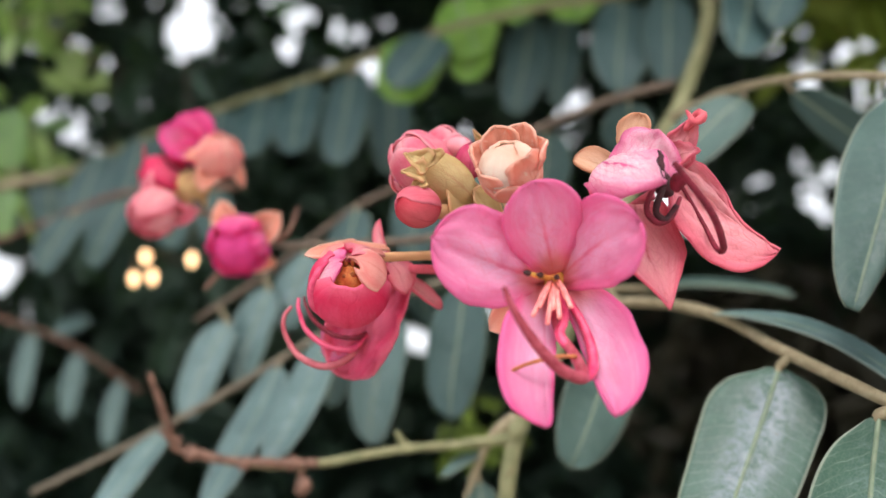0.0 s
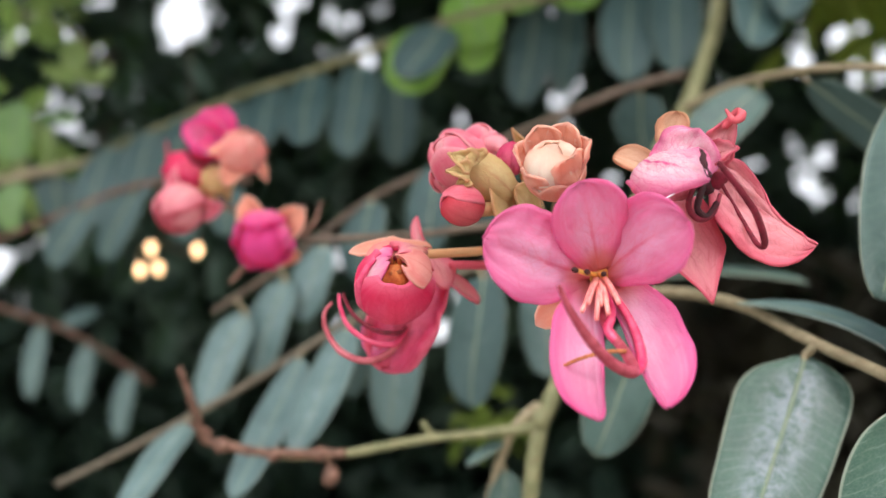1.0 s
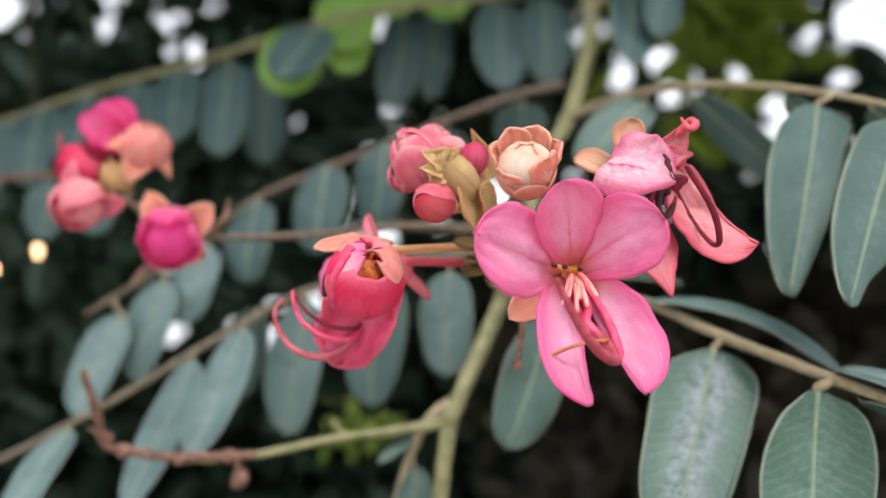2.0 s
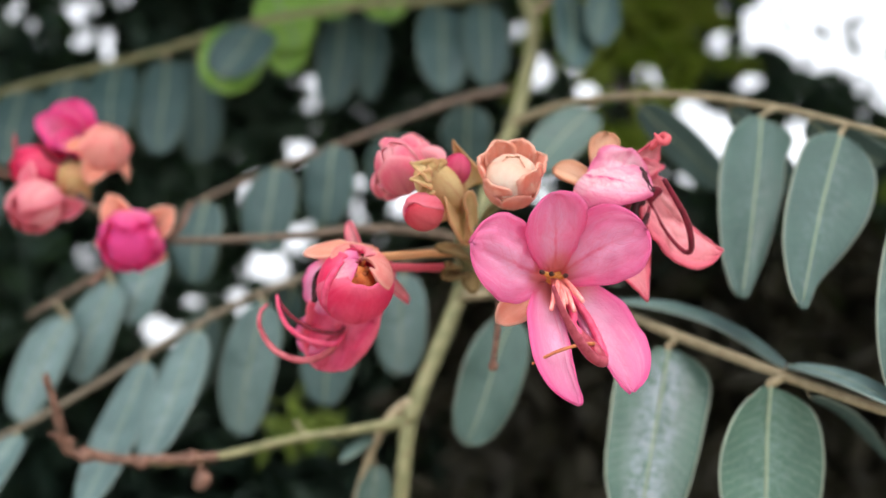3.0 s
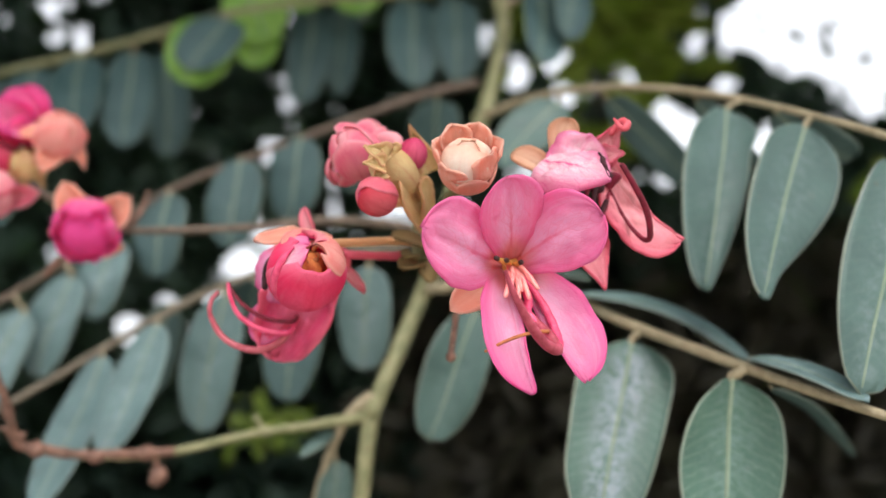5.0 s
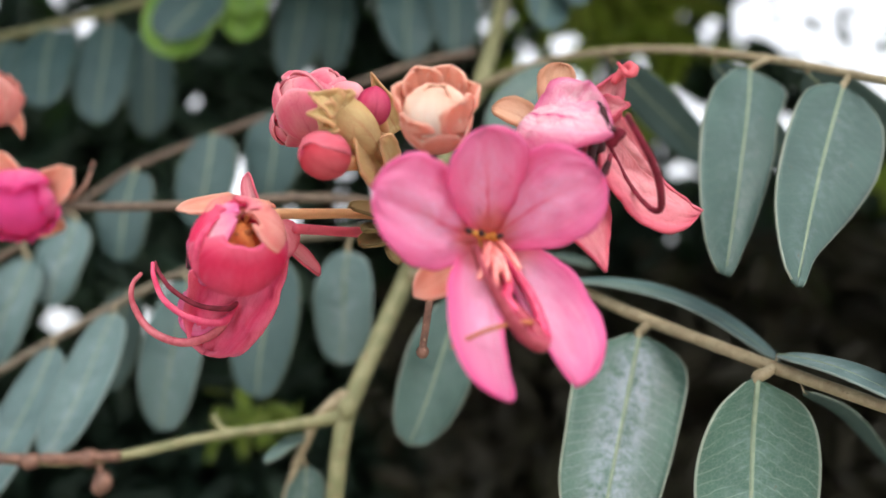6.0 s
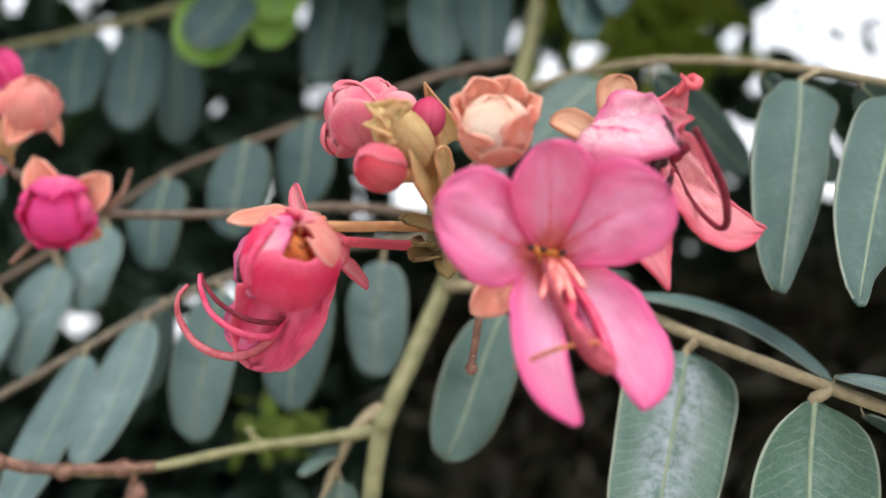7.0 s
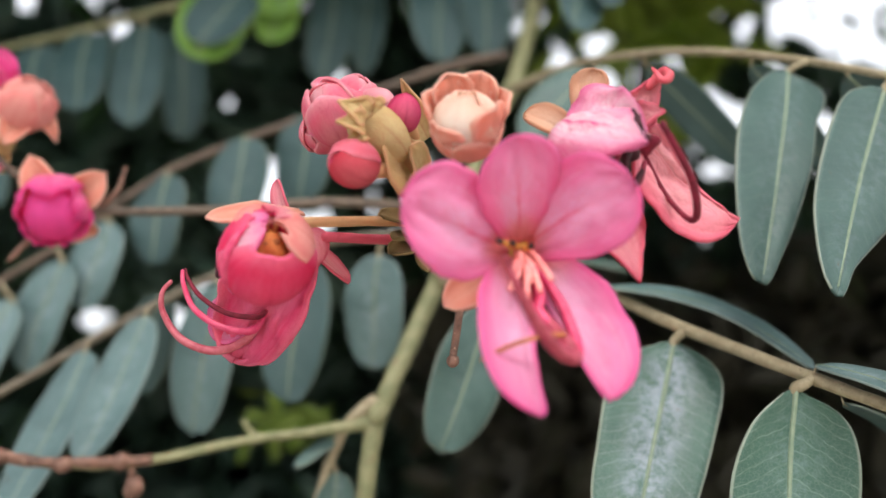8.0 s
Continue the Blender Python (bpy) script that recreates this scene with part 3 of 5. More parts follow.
compound_leaf("blue-green feather leaf on an arching tan rachis, leaflets hanging",
    [(0.0762, 0.3007, 1.6054), (0.0840, 0.2695, 1.6028), (0.0903, 0.2355, 1.5944), (0.0960, 0.2089, 1.5850), (0.1013, 0.1865, 1.5749), (0.1044, 0.1653, 1.5639), (0.1042, 0.1469, 1.5542), (0.1054, 0.1289, 1.5431), (0.1121, 0.1204, 1.5346)], [0.0015, 0.0012, 0.0011, 0.0010, 0.0009, 0.0008, 0.0008, 0.0007, 0.0006],
    [((0.0976, 0.1851, 1.5715), (0.0722, 0.1640, 1.5245), 0.0162, dict(curl=0.03, twist=-0.1, wave=0.02, stout=1.3,
        sides=([(0, 0), (0.04, 0.42), (0.10, 0.66), (0.22, 0.98), (0.45, 1.14), (0.62, 1.04), (0.78, 0.82), (0.9, 0.58), (0.97, 0.34), (1, 0.16)], [(0, 0), (0.03, 0.70), (0.07, 0.98), (0.13, 0.98), (0.24, 0.82), (0.45, 0.76), (0.62, 0.64), (0.78, 0.47), (0.9, 0.30), (0.97, 0.20), (1, 0.12)]))),
     ((0.1030, 0.1645, 1.5612), (0.0722, 0.1455, 1.5202), 0.0170, dict(curl=-0.02, twist=0.1, wave=0.02, stout=1.3,
        sides=([(0, 0), (0.05, 0.42), (0.15, 0.82), (0.35, 0.98), (0.55, 0.98), (0.71, 0.86), (0.86, 0.62), (0.95, 0.40), (1, 0.14)], [(0, 0), (0.05, 0.76), (0.15, 1.16), (0.35, 1.22), (0.55, 0.94), (0.71, 0.60), (0.86, 0.27), (0.95, 0.18), (1, 0.12)]))),
     ((0.1048, 0.1414, 1.5464), (0.0802, 0.1326, 1.5013), 0.0185, dict(curl=0.03, taper=0.3)),
     ((0.0861, 0.2536, 1.5957), (0.0633, 0.2520, 1.5744), 0.0165, dict(face=(-0.5, -1, 0.2))),
     ((0.0932, 0.2361, 1.5917), (0.1494, 0.2800, 1.5774), 0.0125, dict(face=(0.1, -0.6, -0.8), material=LEAF_SHADE)),
     ((0.0992, 0.2000, 1.5786), (0.1512, 0.2417, 1.5653), 0.0085, dict(face=(0.2, -0.5, -0.8), material=LEAF_SHADE)),
     ((0.1046, 0.1758, 1.5677), (0.1517, 0.2058, 1.5660), 0.0130, dict(face=(0.2, -0.3, -1), material=LEAF_SHADE))])
compound_leaf("blue-green feather leaf, one leaflet hanging behind the open flower",
    [(0.0444, 0.2581, 1.5458), (0.0456, 0.2455, 1.5380), (0.0463, 0.2336, 1.5312)], [0.0013, 0.0011, 0.0009],
    [((0.0454, 0.2301, 1.5285), (0.0311, 0.2330, 1.4955), 0.0165, dict(curl=0.04))])
compound_leaf("short feather leaf pointing away behind the coral flower",
    [(0.0478, 0.2662, 1.5560), (0.0478, 0.2812, 1.5479), (0.0646, 0.2964, 1.5484)], [0.0013, 0.0011, 0.0009],
    [((0.0668, 0.2985, 1.5483), (0.1089, 0.2872, 1.5438), 0.0200, dict(face=(-0.05, -0.30, 1.0), curl=0.06))])
compound_leaf("long feather leaf slanting down behind the bud, grey-green leaflets",
    [(0.0478, 0.2665, 1.5542), (0.0307, 0.2710, 1.5524), (0.0143, 0.2773, 1.5518), (-0.0023, 0.2842, 1.5483), (-0.0191, 0.2894, 1.5430), (-0.0340, 0.2949, 1.5361), (-0.0497, 0.2978, 1.5275), (-0.0682, 0.3011, 1.5170), (-0.0839, 0.3048, 1.5088), (-0.1088, 0.3124, 1.4972), (-0.1346, 0.3199, 1.4860)], [0.0015, 0.0014, 0.0013, 0.0013, 0.0012, 0.0012, 0.0012, 0.0011, 0.0011, 0.001, 0.001],
    [((0.0268, 0.2721, 1.5472), (0.0259, 0.2837, 1.5167), 0.0171, dict(face=(-0.45, -1, 0.1), curl=0.03)),
     ((0.0074, 0.2793, 1.5469), (0.0029, 0.2866, 1.5082), 0.0188, dict(face=(-0.45, -1, 0.1), curl=0.04, material=LEAF_SHADE)),
     ((-0.0147, 0.2857, 1.5412), (-0.0227, 0.3004, 1.5008), 0.0183, dict(face=(-0.45, -1, 0.1), curl=0.03)),
     ((-0.0346, 0.2914, 1.5336), (-0.0501, 0.2779, 1.4960), 0.0143, dict(face=(-0.45, -1, 0.1), curl=-0.03)),
     ((-0.0502, 0.2942, 1.5250), (-0.0665, 0.2754, 1.4836), 0.0135, dict(face=(-0.45, -1, 0.1), curl=-0.03)),
     ((-0.0866, 0.3024, 1.5056), (-0.1007, 0.2808, 1.4776), 0.0123, dict(face=(-0.45, -1, 0.1), curl=0.02)),
     ((-0.0304, 0.2981, 1.5404), (-0.0392, 0.3294, 1.5137), 0.0150, dict(material=LEAF_SHADE)),
     ((-0.0048, 0.2918, 1.5462), (-0.0034, 0.3240, 1.5389), 0.0120, dict(material=LEAF_SHADE))], RACHIS_GREY, material=LEAF_SKYLIT)
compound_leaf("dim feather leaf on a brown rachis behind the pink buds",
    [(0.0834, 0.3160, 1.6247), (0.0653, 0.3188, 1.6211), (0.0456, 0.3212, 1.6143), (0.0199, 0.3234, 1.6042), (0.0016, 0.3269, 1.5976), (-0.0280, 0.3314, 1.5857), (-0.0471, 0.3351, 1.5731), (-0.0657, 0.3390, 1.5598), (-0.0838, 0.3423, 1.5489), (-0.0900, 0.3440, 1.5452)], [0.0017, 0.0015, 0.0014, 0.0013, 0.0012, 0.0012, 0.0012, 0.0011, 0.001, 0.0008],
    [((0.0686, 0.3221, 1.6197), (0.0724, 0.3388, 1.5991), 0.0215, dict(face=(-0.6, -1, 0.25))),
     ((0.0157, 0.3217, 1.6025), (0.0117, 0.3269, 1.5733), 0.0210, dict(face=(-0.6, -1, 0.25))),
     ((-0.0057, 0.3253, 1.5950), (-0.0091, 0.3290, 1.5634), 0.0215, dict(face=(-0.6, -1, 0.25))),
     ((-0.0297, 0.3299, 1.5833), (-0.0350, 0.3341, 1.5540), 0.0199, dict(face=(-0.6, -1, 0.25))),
     ((-0.0475, 0.3342, 1.5679), (-0.0565, 0.3389, 1.5408), 0.0194, dict(material=LEAF_SKYLIT, face=(-0.6, -1, 0.25))),
     ((-0.0618, 0.3373, 1.5558), (-0.0738, 0.3449, 1.5220), 0.0205, dict(material=LEAF_SKYLIT, face=(-0.6, -1, 0.25))),
     ((-0.0766, 0.3405, 1.5440), (-0.0934, 0.3466, 1.5100), 0.0205, dict(material=LEAF_SKYLIT, face=(-0.6, -1, 0.25))),
     ((0.0385, 0.3243, 1.6097), (0.0377, 0.3394, 1.5865), 0.0190, dict(material=LEAF_SHADE))],
    DIM, material=LEAF_SHADE)
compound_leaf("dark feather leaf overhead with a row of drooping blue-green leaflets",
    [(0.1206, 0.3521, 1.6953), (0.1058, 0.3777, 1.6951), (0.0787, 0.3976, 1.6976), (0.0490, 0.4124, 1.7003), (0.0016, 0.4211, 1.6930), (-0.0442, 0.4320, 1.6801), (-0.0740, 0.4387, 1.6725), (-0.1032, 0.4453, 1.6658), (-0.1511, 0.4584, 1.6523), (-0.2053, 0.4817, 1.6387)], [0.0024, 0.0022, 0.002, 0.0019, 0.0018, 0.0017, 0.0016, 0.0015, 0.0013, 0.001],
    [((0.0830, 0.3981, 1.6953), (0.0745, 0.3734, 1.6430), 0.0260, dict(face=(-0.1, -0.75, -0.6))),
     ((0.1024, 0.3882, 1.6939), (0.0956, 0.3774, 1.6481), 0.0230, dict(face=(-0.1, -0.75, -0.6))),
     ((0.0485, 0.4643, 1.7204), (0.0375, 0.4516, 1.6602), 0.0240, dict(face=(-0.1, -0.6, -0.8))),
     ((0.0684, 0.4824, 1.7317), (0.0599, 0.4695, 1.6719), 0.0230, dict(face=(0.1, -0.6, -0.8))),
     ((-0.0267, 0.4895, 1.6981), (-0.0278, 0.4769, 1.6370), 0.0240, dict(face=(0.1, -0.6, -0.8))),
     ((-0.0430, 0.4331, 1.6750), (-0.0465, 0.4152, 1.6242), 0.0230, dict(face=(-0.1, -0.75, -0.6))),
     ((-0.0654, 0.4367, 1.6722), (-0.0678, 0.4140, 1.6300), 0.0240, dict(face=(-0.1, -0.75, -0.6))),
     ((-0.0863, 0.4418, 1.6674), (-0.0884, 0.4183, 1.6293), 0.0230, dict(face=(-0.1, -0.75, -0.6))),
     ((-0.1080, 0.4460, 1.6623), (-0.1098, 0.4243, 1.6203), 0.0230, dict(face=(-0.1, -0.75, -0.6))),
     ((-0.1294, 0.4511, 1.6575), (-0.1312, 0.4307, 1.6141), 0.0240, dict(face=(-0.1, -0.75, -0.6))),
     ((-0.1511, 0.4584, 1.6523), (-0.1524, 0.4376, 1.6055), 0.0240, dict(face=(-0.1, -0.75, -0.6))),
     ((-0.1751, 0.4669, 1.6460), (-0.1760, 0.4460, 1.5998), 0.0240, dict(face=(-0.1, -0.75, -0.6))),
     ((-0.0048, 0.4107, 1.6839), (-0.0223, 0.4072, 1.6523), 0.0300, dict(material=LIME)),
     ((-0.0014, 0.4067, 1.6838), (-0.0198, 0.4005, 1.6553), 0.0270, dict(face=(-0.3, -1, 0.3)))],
    STEM, material=LEAF_SHADE)
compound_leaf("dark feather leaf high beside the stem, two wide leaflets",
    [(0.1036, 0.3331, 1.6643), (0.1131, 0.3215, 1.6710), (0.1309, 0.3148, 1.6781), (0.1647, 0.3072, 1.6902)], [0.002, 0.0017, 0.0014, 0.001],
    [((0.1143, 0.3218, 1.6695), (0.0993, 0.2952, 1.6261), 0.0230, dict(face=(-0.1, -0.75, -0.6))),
     ((0.1284, 0.3158, 1.6734), (0.1113, 0.2978, 1.6381), 0.0210, dict(face=(-0.1, -0.75, -0.6)))], material=LEAF_SHADE)
lime = [((0.0090, 0.4346, 1.7158), (0.0187, 0.4311, 1.6841), 0.030, {}), ((0.0330, 0.4417, 1.7306), (0.0428, 0.4370, 1.7047), 0.028, {}), ((0.0587, 0.4505, 1.7374), (0.0747, 0.4461, 1.7098), 0.028, {}), ((0.0208, 0.4432, 1.6996), (0.0117, 0.4433, 1.6752), 0.02, {})]
compound_leaf("young bright lime-green leaf above the dark leaflets", [(0.1342, 0.4256, 1.7585), (0.0855, 0.4343, 1.7416), (0.0447, 0.4415, 1.7316), (0.0046, 0.4440, 1.7198)], [0.002, 0.0016, 0.0014, 0.001], lime, STEM, material=LIME)
compound_leaf("young bright lime-green leaf with narrow leaflets", [(-0.4119, 0.5778, 1.7637), (-0.3284, 0.5671, 1.7660), (-0.2583, 0.5579, 1.7612), (-0.2262, 0.5617, 1.7434), (-0.2138, 0.5647, 1.7293)], [0.003, 0.002, 0.0015, 0.001, 0.0008],
    [((-0.2762, 0.5571, 1.7648), (-0.2651, 0.5534, 1.7822), 0.02, dict(face=(-0.1, -0.6, 0.8))), ((-0.2583, 0.5580, 1.7605), (-0.2442, 0.5624, 1.7401), 0.02, dict(face=(-0.1, -0.6, 0.8))), ((-0.2458, 0.5594, 1.7541), (-0.2259, 0.5579, 1.7609), 0.018, dict(face=(-0.1, -0.6, 0.8))), ((-0.2369, 0.5609, 1.7470), (-0.2319, 0.5654, 1.7259), 0.018, dict(face=(-0.1, -0.6, 0.8))), ((-0.2227, 0.5624, 1.7399), (-0.2118, 0.5613, 1.7451), 0.014, dict(face=(-0.1, -0.6, 0.8))), ((-0.2691, 0.5582, 1.7595), (-0.2766, 0.5631, 1.7368), 0.02, dict(face=(-0.1, -0.6, 0.8))), ((-0.2156, 0.5643, 1.7311), (-0.2157, 0.5662, 1.7223), 0.012, dict(face=(-0.1, -0.6, 0.8)))], STEM, material=LIME_PALE, fine=False)
compound_leaf("green leaf with rounded leaflets on a long tan rachis", [(-0.4007, 0.5823, 1.6464), (-0.3070, 0.5612, 1.6496), (-0.2379, 0.5301, 1.6513), (-0.1739, 0.4801, 1.6463), (-0.1495, 0.4595, 1.6469)], [0.0035, 0.003, 0.0026, 0.002, 0.0014],
    [((-0.2462, 0.5431, 1.6867), (-0.2223, 0.5431, 1.6865), 0.025, dict(face=(-0.1, -0.6, 0.8))), ((-0.2558, 0.5408, 1.6491), (-0.2614, 0.5471, 1.6196), 0.03, dict(face=(-0.1, -0.6, 0.8))), ((-0.2280, 0.5305, 1.6496), (-0.2268, 0.5360, 1.6237), 0.028, dict(material=LEAF_SHADE)), ((-0.2557, 0.5387, 1.6590), (-0.2551, 0.5311, 1.6950), 0.03, dict(face=(-0.1, -0.6, 0.8))), ((-0.1601, 0.4694, 1.6482), (-0.1574, 0.4741, 1.6261), 0.022, dict(face=(-0.1, -0.6, 0.8))), ((-0.2929, 0.5601, 1.6546), (-0.3005, 0.5673, 1.6206), 0.03, dict(face=(-0.1, -0.6, 0.8)))], STALK, material=LEAF_GREEN, fine=False)
compound_leaf("dim bluish feather leaf low among the shaded crowns", [(-0.3635, 0.5701, 1.6074), (-0.2839, 0.5555, 1.5802), (-0.2228, 0.5497, 1.5590), (-0.1736, 0.5459, 1.5290)], [0.0016, 0.0014, 0.0012, 0.001],
    [((-0.2772, 0.5563, 1.5762), (-0.2915, 0.5653, 1.5340), 0.014, {}), ((-0.2393, 0.5487, 1.5640), (-0.2483, 0.5580, 1.5202), 0.014, {}), ((-0.2130, 0.5511, 1.5524), (-0.2202, 0.5594, 1.5135), 0.014, {}), ((-0.1849, 0.5445, 1.5354), (-0.1936, 0.5527, 1.4972), 0.013, {}), ((-0.2303, 0.5591, 1.5633), (-0.2175, 0.5769, 1.5755), 0.012, {})], BROWN, material=LEAF_SKYLIT, fine=False)
compound_leaf("dim feather leaf low in the shade", [(-0.0861, 0.3862, 1.6068), (-0.1178, 0.3959, 1.6096), (-0.1459, 0.4063, 1.6087), (-0.1858, 0.4189, 1.5976), (-0.2459, 0.4329, 1.5796)], [0.0015, 0.0013, 0.0012, 0.001, 0.0009],
    [((-0.1404, 0.4065, 1.6079), (-0.1565, 0.4128, 1.5780), 0.018, {}), ((-0.1129, 0.3961, 1.6083), (-0.1182, 0.4015, 1.5832), 0.018, {}), ((-0.1637, 0.4081, 1.6002), (-0.1792, 0.4133, 1.5757), 0.018, {}), ((-0.0945, 0.3867, 1.6045), (-0.0960, 0.3912, 1.5834), 0.018, {})], BROWN, material=LEAF_SHADE)

# ---- the cluster: peduncle, node and bracts ----
NODE = (0.0132, 0.1687, 1.5338)
cluster = thing("flower_cluster_stalk", (0.0392, 0.2482, 1.5443), "short olive peduncle with dry bracts that bears the flowers and buds", "flower stalk")
part("peduncle", tube([(0.0389, 0.2486, 1.5427), (0.0316, 0.2215, 1.5401), (0.0219, 0.1916, 1.5364), NODE, (0.0118, 0.1632, 1.5403), (0.0089, 0.1572, 1.5444)], [0.0026, 0.0022, 0.0021, 0.0022, 0.0017, 0.0012], 36, 9, 0.2), STEM, cluster)
for i, (b, t, w) in enumerate((((0.0126, 0.1673, 1.5305), (0.0059, 0.1606, 1.5282), 0.0048), ((0.0133, 0.1648, 1.5328), (0.0039, 0.1575, 1.5333), 0.0044), ((0.0132, 0.1671, 1.5315), (0.0126, 0.1632, 1.5260), 0.0045), ((0.0107, 0.1651, 1.5313), (0.0058, 0.1572, 1.5300), 0.0035))):
    petal("bract", cluster, b, t, w * 0.8, (-0.2, -1, 0.5), BRACT, 0.3, 0.15, 0.2, 0.1, i * 2.1, 0.5, 0.3, (10, 6))
part("pedicel", tube([(0.0143, 0.1673, 1.5353), (0.0035, 0.1594, 1.5339), (-0.0085, 0.1497, 1.5317)], [0.0009, 0.0008, 0.0008], 20, 8, 0.1), OLIVE, cluster)
part("pedicel", tube([(0.0100, 0.1679, 1.5326), (0.0033, 0.1629, 1.5318), (-0.0042, 0.1570, 1.5311)], [0.0009, 0.0008, 0.0008], 20, 8, 0.1), CORAL, cluster, "reddish pedicel")
part("pedicel", tube([(0.0146, 0.1669, 1.5371), (0.0140, 0.1549, 1.5407), (0.0131, 0.1428, 1.5400)], [0.0010, 0.0009, 0.0009], 16, 8, 0.1), STEM, cluster)
part("pedicel", tube([(0.0147, 0.1674, 1.5350), (0.0224, 0.1610, 1.5360), (0.0295, 0.1503, 1.5383), (0.0339, 0.1448, 1.5403)], [0.0010, 0.0009, 0.0008, 0.0009], 24, 8, 0.1), FILAMENT, cluster)
part("pedicel", tube([(0.0153, 0.1677, 1.5333), (0.0173, 0.1553, 1.5291), (0.0181, 0.1396, 1.5263)], [0.0011, 0.001, 0.001], 20, 8, 0.1), STALK, cluster)
stub = part("bare_peg", tube([(0.0189, 0.1658, 1.5279), (0.0178, 0.1642, 1.5211), (0.0164, 0.1649, 1.5130)], [0.0007, 0.0006, 0.0006], 16, 7, 0.2), BROWN, cluster, "bare reddish peg left by a fallen flower")
part("peg_end", blob((0.0164, 0.1649, 1.5129), (0.05, 0, 1), 0.0022, 0.0009, 0.0, 6, 8, 0.3), BROWN, stub)


def stamen(parent, pts, radii, material, label="", tip=True, n=28):
    f = part("filament", tube(pts, radii, n, 8, 0.06), material, parent, label)
    if tip:
        a, b = Vector(pts[-2]), Vector(pts[-1])
        part("anther", blob(b, b - a, radii[-1] * 4.6, radii[-1] * 1.5, 0.2, 6, 8), ANTHER, f, "dark anther")
    return f


# ---- the open pink flower ----
C = Vector((0.0167, 0.1336, 1.5254))
flower = thing("cassia_flower", C, "fully open pink flower with five veined petals and long curved stamens", "flower", "cassia flowers")
petal("petal", flower, C + Vector((-0.0012, 0.0002, 0)), (-0.0001, 0.1222, 1.5292), 0.0134, (0.0, -1, 0.0), PINK, 0.05, 0.05, -0.08, 0.06, 2.0, 0.62, 0.22, (34, 20), sweep=-0.04)
petal("petal", flower, C + Vector((0.0012, 0.0012, -0.0004)), (0.0263, 0.1180, 1.5302), 0.0123, (-0.1, -1, 0.1), PINK, 0.05, 0.02, -0.06, 0.06, 3.0, 0.66, 0.22, (34, 20), sweep=-0.08)
petal("petal", flower, C + Vector((0.0, -0.0010, 0.0006)), (0.0131, 0.1220, 1.5366), 0.0112, (0.0, -1, 0.0), PINK, 0.05, 0.03, -0.05, 0.055, 1.0, 0.62, 0.3, (34, 20))
petal("petal", flower, C + Vector((-0.0012, 0, -0.001)), (0.0136, 0.1216, 1.5046), 0.0128, (0.22, -0.95, 0.1), PINK_PALE, 0.10, 0.0, 0.04, 0.025, 4.0, n=(30, 18), label="paler lower petal", side_curl=-0.015,
      sides=([(0, 0.15), (0.27, 0.80), (0.42, 1.0), (0.61, 1.06), (0.80, 1.0), (0.92, 0.82), (0.98, 0.50), (1, 0.04)], [(0, 0.12), (0.27, 0.24), (0.5, 0.22), (0.7, 0.18), (0.9, 0.13), (0.97, 0.09), (1, 0.02)]))
petal("petal", flower, C + Vector((0.0015, 0, -0.001)), (0.0231, 0.1228, 1.5060), 0.0134, (-0.18, -0.95, 0.1), PINK_PALE, 0.10, -0.03, 0.04, 0.05, 5.0, n=(30, 18), label="paler lower petal",
      sides=([(0, 0.15), (0.3, 0.13), (0.6, 0.16), (0.9, 0.13), (1, 0.03)], [(0, 0.2), (0.15, 0.70), (0.38, 1.0), (0.64, 1.0), (0.82, 0.86), (0.95, 0.50), (1, 0.08)]))
for b, t, w, s in (((0.0176, 0.1400, 1.5243), (0.0079, 0.1366, 1.5188), 0.0056, 1.0), ((0.0200, 0.1412, 1.5283), (0.0203, 0.1411, 1.5382), 0.009, 3.0)):
    petal("sepal", flower, b, t, w, (0, -1, 0.2), PEACH, 0.15, 0.1, -0.1, 0.05, s, 0.6, 0.4, (12, 8), label="peach sepal")
part("receptacle", blob(C + Vector((0, 0.0015, 0)), (0, -1, 0.1), 0.005, 0.0022, 0, 8, 10), FIL_GOLD, flower, "golden flower heart")
stamen(flower, [C, (0.0164, 0.1290, 1.5184), (0.0185, 0.1240, 1.5130), (0.0186, 0.1219, 1.5108), (0.0156, 0.1197, 1.5118), (0.0125, 0.1175, 1.5147), (0.0098, 0.1155, 1.5185), (0.0085, 0.1146, 1.5213)], [0.0005, 0.0006, 0.0008, 0.0009, 0.0008, 0.0007, 0.0005, 0.0003], FILAMENT, "long red-brown hooked filament", False, 40)
stamen(flower, [C, (0.0196, 0.1298, 1.5196), (0.0208, 0.1281, 1.5156), (0.0206, 0.1257, 1.5120), (0.0186, 0.1227, 1.5107), (0.0160, 0.1217, 1.5118)], [0.0005, 0.0006, 0.0007, 0.0008, 0.0006, 0.0004], FIL_PINK, "long pink filament", False, 32)
stamen(flower, [C, (0.0175, 0.1288, 1.5195), (0.0166, 0.1272, 1.5170), (0.0173, 0.1261, 1.5153), (0.0185, 0.1253, 1.5142)], [0.0006, 0.0007, 0.0007, 0.0006, 0.0004], FIL_PINK, "", False, 24)
for a, b in (((0.0131, 0.1268, 1.5193), 0.0005), ((0.0149, 0.1260, 1.5181), 0.0005), ((0.0165, 0.1258, 1.5188), 0.0005), ((0.0181, 0.1260, 1.5203), 0.0005), ((0.0140, 0.1265, 1.5204), 0.0004), ((0.0159, 0.1271, 1.5201), 0.0004), ((0.0176, 0.1273, 1.5216), 0.0004)):
    stamen(flower, [C, (C + Vector(a)) / 2 + Vector((0, -0.0012, 0.0004)), a], [0.0005, 0.0004, b * 0.7], FIL_CORAL, "short coral filament", False, 12)
